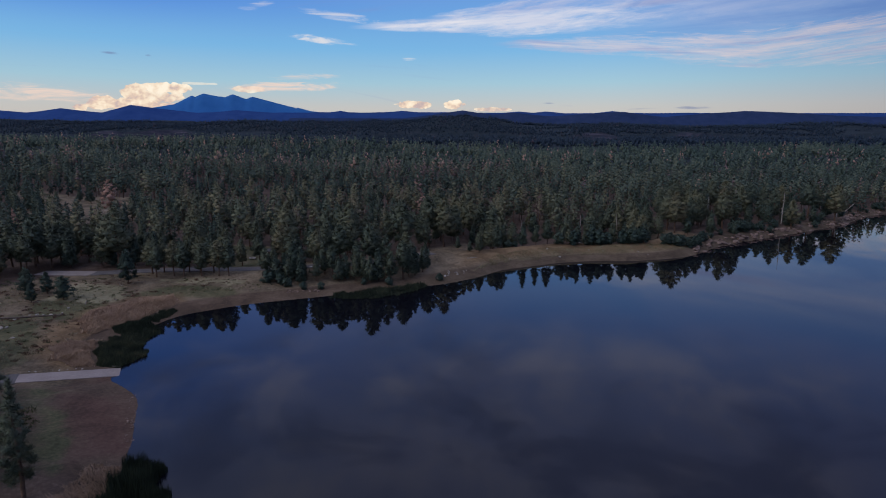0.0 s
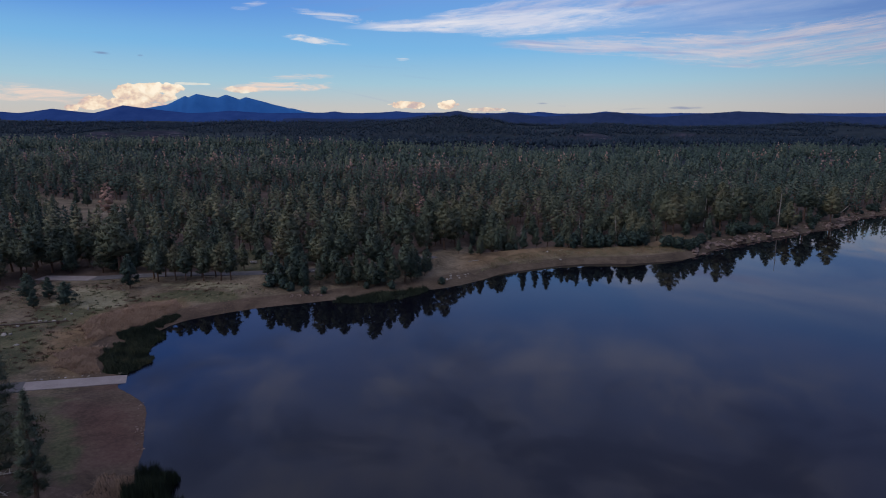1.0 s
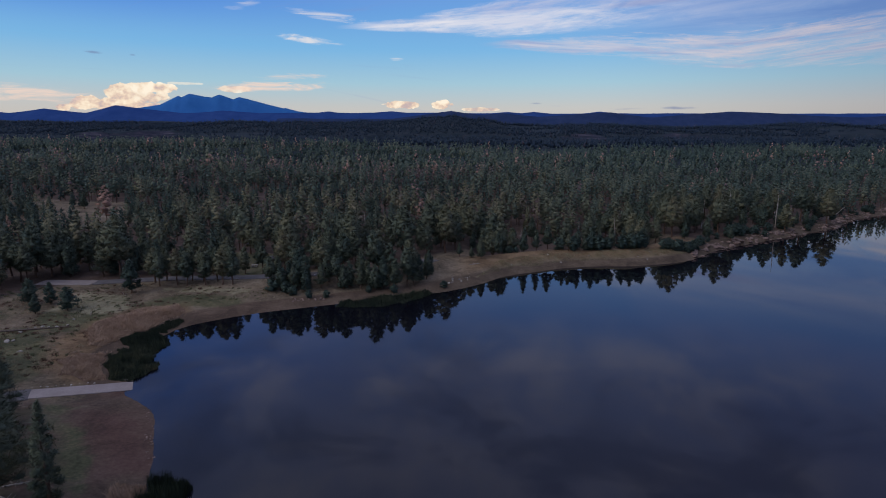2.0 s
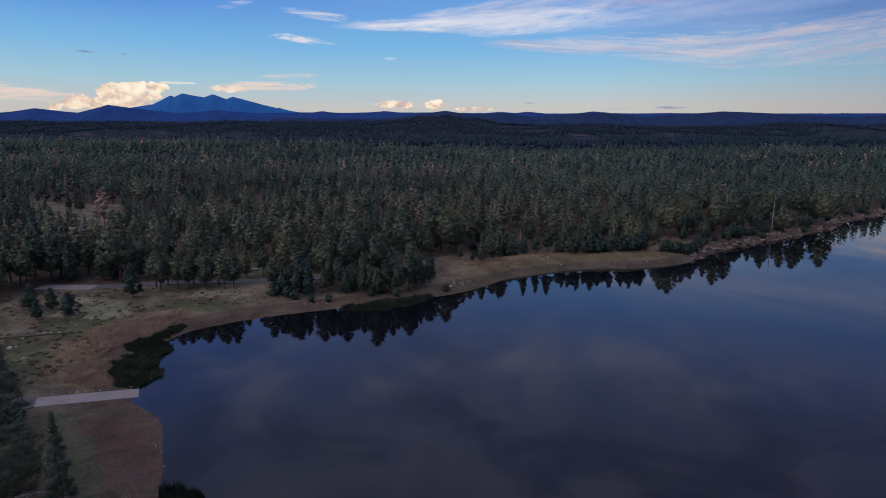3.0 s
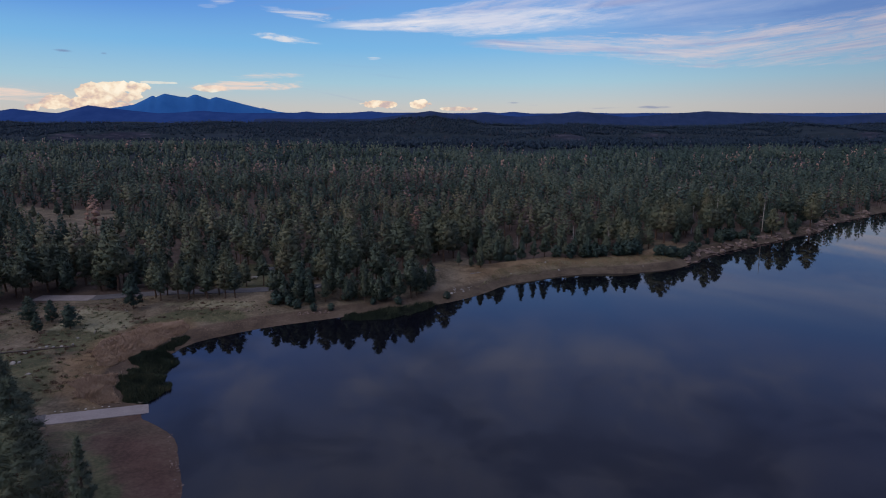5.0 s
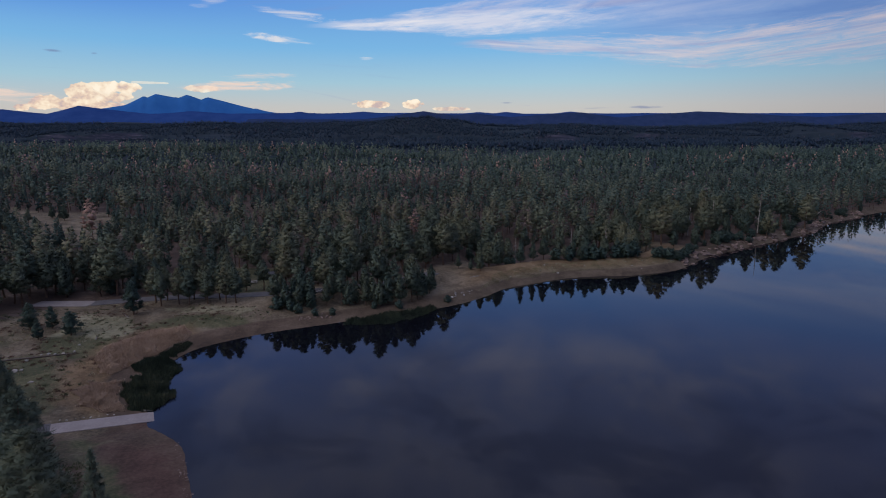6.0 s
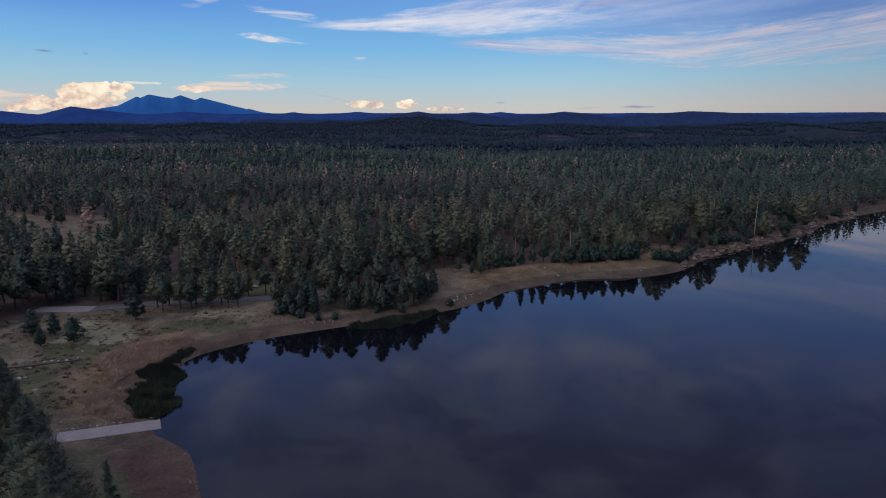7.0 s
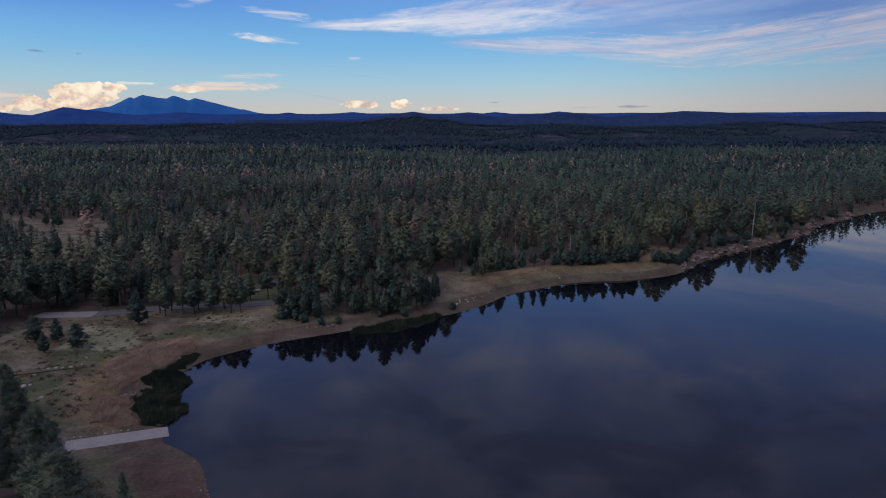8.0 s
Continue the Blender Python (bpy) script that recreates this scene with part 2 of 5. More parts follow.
def needle_material(name, stops):
    """Foliage: the tone follows each tree's tint, each spray and each tree apart."""
    m, t, b = material(name, 0.75, 0.15)
    tint = wire(t, "ShaderNodeAttribute", attribute_name="tint").outputs["Fac"]
    isle = t.nodes.new("ShaderNodeNewGeometry").outputs["Random Per Island"]
    rnd = t.nodes.new("ShaderNodeObjectInfo").outputs["Random"]
    f = maths(t, "ADD", tint, maths(t, "MULTIPLY", maths(t, "SUBTRACT", rnd, 0.5), 0.16))
    c = ramp(t, f, stops)
    g = maths(t, "ADD", maths(t, "MULTIPLY", isle, 0.22), 0.89)
    t.links.new(mix(t, 1.0, c, wire(t, "ShaderNodeCombineColor", (g, g, g)).outputs[0], "MULTIPLY"), b.inputs["Base Color"])
    return m


# Greens kept bluish: thin haze over the forest is put into them
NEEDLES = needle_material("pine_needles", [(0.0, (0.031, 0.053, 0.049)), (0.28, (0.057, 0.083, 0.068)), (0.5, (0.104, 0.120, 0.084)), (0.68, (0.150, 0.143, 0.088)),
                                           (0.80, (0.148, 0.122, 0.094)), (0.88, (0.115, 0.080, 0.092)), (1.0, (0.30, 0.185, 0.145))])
# Needles for the plateau, with distance haze put in as extra blue
HAZED_NEEDLES = needle_material("haze_tinted_needles", [(0.0, (0.015, 0.029, 0.050)), (0.5, (0.027, 0.042, 0.060)), (0.8, (0.034, 0.045, 0.062)), (1.0, (0.07, 0.052, 0.068))])
BARK = simple("pine_bark", (0.045, 0.030, 0.024), (0.14, 0.085, 0.060), 1.2, 0.95)
DEAD = simple("bleached_wood", (0.20, 0.178, 0.16), (0.38, 0.345, 0.31), 1.5, 0.9)
CONCRETE = simple("worn_concrete", (0.205, 0.172, 0.168), (0.285, 0.245, 0.24), 0.35, 0.9, 0.15, 0.02)
ASPHALT = simple("old_asphalt", (0.075, 0.070, 0.078), (0.13, 0.12, 0.125), 0.4, 0.95, 0.2, 0.02)
PAINT = simple("road_paint", (0.55, 0.55, 0.53), (0.75, 0.75, 0.72), 2.0)
ROCK = simple("shore_rock", (0.085, 0.060, 0.055), (0.23, 0.165, 0.14), 0.8, 0.95, 0.6, 0.15, 0.5)
PALE_ROCK = simple("pale_rock", (0.20, 0.18, 0.165), (0.38, 0.35, 0.32), 1.0, 0.95, 0.5, 0.1, 0.5)
WOOD = simple("weathered_wood", (0.06, 0.045, 0.038), (0.17, 0.135, 0.115), 2.0, 0.9)
ROOF = simple("dark_metal_roof", (0.035, 0.036, 0.042), (0.07, 0.07, 0.078), 1.0, 0.6)
REED = needle_material("reeds", [(0.0, (0.010, 0.017, 0.011)), (0.45, (0.027, 0.038, 0.025)), (0.7, (0.058, 0.068, 0.042)), (1.0, (0.20, 0.15, 0.085))])
STRAW = needle_material("dry_grass", [(0.0, (0.15, 0.102, 0.070)), (0.5, (0.31, 0.212, 0.148)), (1.0, (0.44, 0.32, 0.235))])

HAY = needle_material("hay_grass", [(0.0, (0.085, 0.080, 0.045)), (0.5, (0.17, 0.15, 0.088)), (1.0, (0.33, 0.29, 0.20))])
HERB = needle_material("green_herbs", [(0.0, (0.022, 0.034, 0.016)), (0.5, (0.05, 0.062, 0.028)), (1.0, (0.10, 0.10, 0.05))])
WEED = needle_material("dead_weeds", [(0.0, (0.05, 0.028, 0.022)), (0.5, (0.105, 0.06, 0.046)), (1.0, (0.18, 0.115, 0.085))])


def ground_material():
    """Red shore soil, straw and green turf, needle litter, far woodland with haze in its colour, by zones worn into the
    land.
    """
    m, t, b = material("lake_country_ground", 0.95, 0.1)
    p = place(t)
    a = {k: wire(t, "ShaderNodeAttribute", attribute_name=k).outputs["Fac"] for k in ("beach", "wood", "green", "far", "dry", "red", "pale", "rock")}
    big, mid, fine = fbm(t, p, 0.045, 5, 0.6, 0.4), fbm(t, p, 0.12, 7, 0.66, 0.6), fbm(t, p, 1.6, 5, 0.65)
    blend = maths(t, "ADD", maths(t, "MULTIPLY", mid, 0.62), maths(t, "MULTIPLY", fine, 0.38))
    turf = ramp(t, blend, [(0.38, (0.058, 0.047, 0.035)), (0.47, (0.115, 0.090, 0.064)), (0.55, (0.165, 0.130, 0.093)), (0.64, (0.225, 0.18, 0.135))])
    grass = ramp(t, blend, [(0.36, (0.030, 0.040, 0.020)), (0.5, (0.062, 0.070, 0.036)), (0.62, (0.125, 0.120, 0.062))])
    soil = ramp(t, blend, [(0.36, (0.046, 0.035, 0.027)), (0.5, (0.086, 0.064, 0.047)), (0.64, (0.135, 0.104, 0.078))])
    clay = ramp(t, blend, [(0.36, (0.048, 0.028, 0.025)), (0.5, (0.088, 0.048, 0.041)), (0.64, (0.118, 0.068, 0.058))])
    soil = mix(t, maths(t, "MULTIPLY", a["red"], 0.8), soil, clay)
    litter = ramp(t, blend, [(0.32, (0.036, 0.027, 0.024)), (0.55, (0.082, 0.058, 0.048)), (0.68, (0.15, 0.115, 0.095))])
    ochre = ramp(t, blend, [(0.38, (0.10, 0.064, 0.036)), (0.60, (0.23, 0.15, 0.085))])
    # far woods and cliff rock carry distance haze as blue in their colour
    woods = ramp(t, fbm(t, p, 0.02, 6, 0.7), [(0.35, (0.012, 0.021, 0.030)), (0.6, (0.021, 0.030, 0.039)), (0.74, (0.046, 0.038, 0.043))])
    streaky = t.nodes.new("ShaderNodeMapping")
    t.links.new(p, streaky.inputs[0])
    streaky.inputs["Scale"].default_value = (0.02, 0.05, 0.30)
    hazed_strata = ramp(t, fbm(t, streaky.outputs[0], 1.0, 7, 0.7), [(0.38, (0.018, 0.022, 0.034)), (0.52, (0.032, 0.034, 0.054)), (0.70, (0.110, 0.092, 0.112))])
    woods = mix(t, smooth(t, maths(t, "ADD", a["rock"], maths(t, "MULTIPLY", maths(t, "SUBTRACT", fbm(t, p, 0.03, 5, 0.7), 0.5), 1.4)), 0.35, 0.75), woods, hazed_strata)
    c = mix(t, maths(t, "MULTIPLY", smooth(t, maths(t, "ADD", maths(t, "MULTIPLY", a["green"], 0.5), maths(t, "MULTIPLY", big, 0.9)), 0.62, 0.80), 0.75), turf, grass)
    hay = ramp(t, blend, [(0.38, (0.13, 0.125, 0.075)), (0.60, (0.27, 0.245, 0.165))])
    c = mix(t, maths(t, "MULTIPLY", smooth(t, maths(t, "ADD", a["pale"], maths(t, "MULTIPLY", maths(t, "SUBTRACT", mid, 0.5), 1.6)), 0.4, 0.75), 0.8), c, hay)
    c = mix(t, maths(t, "MULTIPLY", a["dry"], 0.8), c, ochre)
    c = mix(t, smooth(t, maths(t, "ADD", a["beach"], maths(t, "MULTIPLY", maths(t, "SUBTRACT", mid, 0.5), 0.9)), 0.35, 0.65), c, soil)
    c = mix(t, smooth(t, maths(t, "ADD", a["wood"], maths(t, "MULTIPLY", maths(t, "SUBTRACT", mid, 0.5), 0.8)), 0.4, 0.7), c, litter)
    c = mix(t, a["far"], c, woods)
    t.links.new(c, b.inputs["Base Color"])
    bump(t, b, blend, 0.6, 0.35)
    return m


def water_material():
    m, t, b = material("still_lake_water", 0.012, 0.5)
    b.inputs["IOR"].default_value = 1.38
    p = place(t)
    big = fbm(t, p, 0.012, 3)
    t.links.new(ramp(t, big, [(0.35, (0.003, 0.0034, 0.006)), (0.65, (0.0045, 0.0045, 0.0085))]), b.inputs["Base Color"])
    wave = fbm(t, p, 1.1, 3, 0.5)
    bump(t, b, wave, 0.035, 0.04)
    return m


def haze_material(name, dark, light, scale):
    m, t, b = material(name, 1.0, 0.0)
    p = place(t)
    t.links.new(ramp(t, fbm(t, p, scale, 7, 0.65), [(0.3, dark), (0.7, light)]), b.inputs["Base Color"])
    return m


GROUND = ground_material()
WATER = water_material()
# Aerial haze is put into these base colours as blue
PEAK_HAZE = haze_material("haze_tinted_peaks", (0.026, 0.115, 0.33), (0.036, 0.140, 0.38), 0.012)
HILL_HAZE = haze_material("haze_tinted_hills", (0.018, 0.048, 0.165), (0.030, 0.066, 0.20), 0.012)

# ---- helpers for the land ----


def lattice(ix, iy, seed):
    h = (ix.astype(np.int64) * 374761393 + iy.astype(np.int64) * 668265263 + seed * 982451653) & 0x7FFFFFFF
    h = ((h ^ (h >> 13)) * 1274126177) & 0x7FFFFFFF
    return ((h ^ (h >> 16)) & 0xFFFF) / 65535.0


def vnoise(x, y, seed=0):
    x, y = np.asarray(x, float), np.asarray(y, float)
    ix, iy = np.floor(x), np.floor(y)
    fx, fy = x - ix, y - iy
    fx, fy = fx * fx * (3 - 2 * fx), fy * fy * (3 - 2 * fy)
    a, b = lattice(ix, iy, seed), lattice(ix + 1, iy, seed)
    c, d = lattice(ix, iy + 1, seed), lattice(ix + 1, iy + 1, seed)
    return (a * (1 - fx) + b * fx) * (1 - fy) + (c * (1 - fx) + d * fx) * fy - 0.5


def rough(x, y, size, seed=0, octaves=4):
    v = 0
    for i in range(octaves):
        v = v + vnoise(np.asarray(x) / size * 2 ** i + i * 17.3, np.asarray(y) / size * 2 ** i, seed + i) * 0.5 ** i
    return v


def sstep(x, lo, hi):
    u = np.clip((np.asarray(x, float) - lo) / (hi - lo), 0, 1)
    return u * u * (3 - 2 * u)


# the lake's edge, round once: seen part first, then the far side behind the camera
SHORE = [(-41, 60), (-45.8, 79), (-49.8, 88.5), (-52.6, 95), (-55.2, 98.6), (-59.0, 102), (-62.3, 105.5), (-64.0, 110.8), (-69.5, 118), (-72.5, 128),
         (-70.2, 138), (-67.6, 145.2), (-61.0, 151.4), (-51.0, 157.6), (-37.0, 163.4), (-20.0, 170.8), (-3.0, 177.6), (9, 186.5), (21, 199.5), (33, 206.2),
         (45, 212.2), (58, 214.8), (70, 214.8), (82, 217.8), (94, 223.0), (103.5, 231.4), (118, 245.8), (140, 261), (165, 277), (188, 292),
         (214, 311), (243, 339), (264, 352), (310, 384), (345, 403), (430, 440), (560, 470), (700, 400), (760, 150), (620, -220),
         (250, -330), (20, -260), (-60, -140), (-48, -20), (-38, 30)]


def smooth_loop(pts, per=7):
    p = np.array(pts, float)
    n = len(p)
    out = []
    for i in range(n):
        a, b, c, d = p[i - 1], p[i], p[(i + 1) % n], p[(i + 2) % n]
        for u in np.arange(per) / per:
            out.append(0.5 * (2 * b + (c - a) * u + (2 * a - 5 * b + 4 * c - d) * u * u + (3 * b - a - 3 * c + d) * u ** 3))
    return np.array(out)


LOOP = smooth_loop(SHORE)


def inland(x, y):
    """Metres from the water's edge, negative over the lake."""
    x, y = np.asarray(x, float).ravel(), np.asarray(y, float).ravel()
    best = np.full(x.shape, 1e12)
    inside = np.zeros(x.shape, bool)
    nxt = np.roll(LOOP, -1, 0)
    for (ax, ay), (bx, by) in zip(LOOP, nxt):
        dx, dy = bx - ax, by - ay
        u = np.clip(((x - ax) * dx + (y - ay) * dy) / (dx * dx + dy * dy), 0, 1)
        best = np.minimum(best, (x - ax - u * dx) ** 2 + (y - ay - u * dy) ** 2)
        if ay != by:
            inside ^= ((ay > y) != (by > y)) & (x < (bx - ax) * (y - ay) / (by - ay) + ax)
    return np.where(inside, -1, 1) * np.sqrt(best)


# levelled strips: centre line with heights, half width
RAMP = ([(-61.5, 109.5, -0.25), (-63.6, 108.6, 0.1), (-78.0, 101.9, 1.6)], 2.15)
LANE = ([(-78.0, 101.9, 1.6), (-90, 96.0, 2.4), (-106, 92.0, 3.0), (-130, 94, 3.6)], 2.5)
PAD = ([(-125.4, 179.3, 3.6), (-108.4, 178.4, 3.6)], 2.9)
ROAD = ([(-108.4, 178.6, 3.6), (-98, 181.0, 3.7), (-85, 183.2, 3.8), (-65, 183.0, 4.0), (-50, 184.4, 4.2), (-36, 187.0, 4.4), (-20, 192, 4.7), (-4, 205, 5.0)], 2.7)


def along(x, y, pts):
    """Distance to a centre line, and its height at the nearest place."""
    best, h = np.full(np.shape(x), 1e12), np.zeros(np.shape(x))
    for (ax, ay, az), (bx, by, bz) in zip(pts, pts[1:]):
        dx, dy = bx - ax, by - ay
        u = np.clip(((x - ax) * dx + (y - ay) * dy) / (dx * dx + dy * dy), 0, 1)
        d = (x - ax - u * dx) ** 2 + (y - ay - u * dy) ** 2
        h = np.where(d < best, az + (bz - az) * u, h)
        best = np.minimum(best, d)
    return np.sqrt(best), h


def ground_z(x, y, s=None):
    x, y = np.asarray(x, float).ravel(), np.asarray(y, float).ravel()
    s = inland(x, y) if s is None else s
    mid, right = sstep(x, -20, 15), sstep(x, 95, 120)
    top = 4.0 + 1.0 * mid - 1.4 * right
    reach = 20 - 9.5 * mid - 5.0 * right
    se = s + rough(x, y, 7, 5, 3) * np.clip(s / 4, 0, 1.6)
    bank = top * (1 - np.exp(-np.clip(se, 0, None) / reach))
    bank = bank + rough(x, y, 22, 9) * 0.7 * sstep(s, 4, 25) - 1.0 * mid * (1 - right) * sstep(s, 15, 24) * (1 - sstep(s, 40, 60))
    # a low earth dam: the land falls away behind its crest
    dam = sstep(x, 8, 20) * (1 - sstep(x, 88, 104))
    bank = bank - dam * 6.0 * sstep(s, 15, 31) * (1 - sstep(s, 60, 120))
    rise = np.interp(s, [0, 60, 230, 400, 720, 860, 1000, 1300, 1700], [0, 0, 4, 9.5, 27, 29, 22, 8, 10])
    rise = rise + 8 * sstep(x, 0, 500) * sstep(y, 350, 850) * (1 - sstep(y, 1000, 1300)) + rough(x, y, 160, 21) * 7 * sstep(s, 150, 500)
    land = bank + rise
    # the country beyond: a canyon wall, then a high plateau
    wall = 1960 + rough(x, y * 0.1, 420, 31, 4) * 330
    stand_out = 0.35 + 1.1 * sstep(rough(x, y * 0.2, 260, 37, 3), -0.15, 0.30)
    cliff = stand_out * 17 * sstep(y, wall, wall + 24) + 9 * sstep(y, wall - 130, wall - 108) + 40 * sstep(y, wall - 380, wall + 420)
    plateau = np.interp(y, [1900, 2300, 2950, 3600, 5200], [0, 14, 46, 50, 60]) * (1 - 0.5 * sstep(x, 150, 900))
    knoll = 25 * np.exp(-((x - 60) / 260) ** 2 - ((y - 2500) / 260) ** 2)
    knoll = knoll + 24 * np.exp(-((x - 430) / 120) ** 2 - ((y - 1760) / 90) ** 2)
    land = land + (cliff + plateau + knoll + rough(x, y, 300, 41) * 16 * sstep(y, 1900, 2600)) * sstep(y, 1400, 1700)
    for pts, half in ((RAMP[0] + LANE[0][1:], 2.3), (PAD[0] + ROAD[0][1:], 2.8)):
        d, h = along(x, y, pts)
        land = land + (h - 0.16 - land) * (1 - sstep(d, half + 1.2, half + 6))
    bed = -np.clip(-s * 0.16, 0, 4) - 0.02
    return np.where(s > 0, land, bed)


def mesh_from(name, verts, tris, mats, index=None, tint=None, smooth_faces=False, normals=None):
    """A mesh from arrays of corners and triangles (or quads)."""
    me = bpy.data.meshes.new(name)
    verts, tris = np.asarray(verts, np.float32), np.asarray(tris, np.int32)
    k = tris.shape[1]
    me.vertices.add(len(verts))
    me.vertices.foreach_set("co", verts.ravel())
    me.loops.add(tris.size)
    me.loops.foreach_set("vertex_index", tris.ravel())
    me.polygons.add(len(tris))
    me.polygons.foreach_set("loop_start", np.arange(0, tris.size, k, dtype=np.int32))
    me.polygons.foreach_set("loop_total", np.full(len(tris), k, np.int32))
    for m in mats:
        me.materials.append(m)
    if index is not None:
        me.polygons.foreach_set("material_index", np.asarray(index, np.int32))
    if smooth_faces:
        me.polygons.foreach_set("use_smooth", np.ones(len(tris), bool))
    me.update(calc_edges=True)
    if tint is not None:
        at = me.attributes.new("tint", "FLOAT", "FACE")
        at.data.foreach_set("value", np.asarray(tint, np.float32))
    if normals is not None:
        me.normals_split_custom_set_from_vertices(np.asarray(normals, np.float32))
    return me


def part(name, bm, mat, parent, label=""):
    me = bpy.data.meshes.new(name)
    bm.to_mesh(me)
    bm.free()
    me.materials.append(mat)
    ob = new(name, me)
    ob.parent = parent
    return tagged(ob, label)


def mesh_part(name, me, parent, label=""):
    ob = new(name, me)
    ob.parent = parent
    return tagged(ob, label)


def lines(a, b, step, low, high, growth):
    """Grid lines: even between a and b, then ever wider to low and high."""
    mid = list(np.arange(a, b, step))
    w, v = step, mid[-1]
    while v < high:
        w *= growth
        v += w
        mid.append(min(v, high))
    w, v = step, mid[0]
    while v > low:
        w *= growth
        v -= w
        mid.insert(0, max(v, low))
    return np.array(mid)


def in_loop(x, y, pts):
    inside = np.zeros(np.shape(x), bool)
    for (ax, ay), (bx, by) in zip(pts, pts[1:] + pts[:1]):
        if ay != by:
            inside ^= ((ay > y) != (by > y)) & (x < (bx - ax) * (y - ay) / (by - ay) + ax)
    return inside


# zones of the plan
RED_FLAT = [(-46.5, 79), (-63, 106), (-67, 104), (-57.5, 91), (-50, 78)]
REED_BAY = [(-68.9, 110.6), (-64.2, 111.2), (-62.4, 114.6), (-63.0, 118.8), (-64.6, 122.6), (-66.6, 128.2), (-70.7, 130.0), (-74.9, 128.4), (-73.6, 119.6)]
REED_COVE = [(-77.2, 133.0), (-76.0, 137.4), (-72.7, 139.6), (-68.4, 136.8), (-66.2, 132.0), (-66.8, 128.6), (-71.0, 129.2), (-75.3, 129.4)]
REED_TAIL = [(-74.6, 139.4), (-70.6, 149.6), (-69.2, 148.4), (-69.6, 143), (-71.0, 139.6)]
REED_NEAR = [(-43.6, 75.2), (-38.6, 75.8), (-37.0, 70.5), (-33.6, 65.5), (-31, 57), (-41, 57)]
REED_STRIP = [(-32, 162.0), (-22, 161.5), (-13.5, 166.0), (-3.6, 176.6), (-7, 177.2), (-21, 171.6), (-32, 166.4)]
STRAW_BAY = [(-82.4, 118.3), (-80.2, 122.6), (-76.3, 124.2), (-71.0, 112.0), (-69.0, 109.8), (-76.6, 110.0)]
STRAW_BANK = [(-86.6, 134.3), (-87.6, 141.5), (-83.0, 153.4), (-74.0, 157.8), (-70.6, 152.6), (-74.4, 141.3), (-77.4, 133.6), (-79.7, 126.7), (-83.9, 130.0)]
STRAW_NEAR = [(-41.5, 57), (-43.8, 75.5), (-47.8, 74.5), (-49.0, 70), (-46, 57)]
MEADOW = [(-150, 100), (-80, 106), (-50, 172), (-62, 174), (-96, 176), (-113, 174), (-119, 160), (-117, 140), (-128, 122)]
CLEARING = [(-262, 372), (-226, 352), (-190, 356), (-160, 308), (-150, 280), (-176, 272), (-203, 300), (-236, 345)]
CAMP = [(-82, 222), (-64, 218), (-57, 190), (-70, 184)]


def near_loop(x, y, pts, soft):
    """1 inside a zone, fading out over soft metres."""
    d = np.full(np.shape(x), 1e12)
    for (ax, ay), (bx, by) in zip(pts, pts[1:] + pts[:1]):
        dx, dy = bx - ax, by - ay
        u = np.clip(((x - ax) * dx + (y - ay) * dy) / (dx * dx + dy * dy), 0, 1)
        d = np.minimum(d, (x - ax - u * dx) ** 2 + (y - ay - u * dy) ** 2)
    d = np.sqrt(d)
    return np.where(in_loop(x, y, pts), 1.0, np.clip(1 - d / soft, 0, 1))


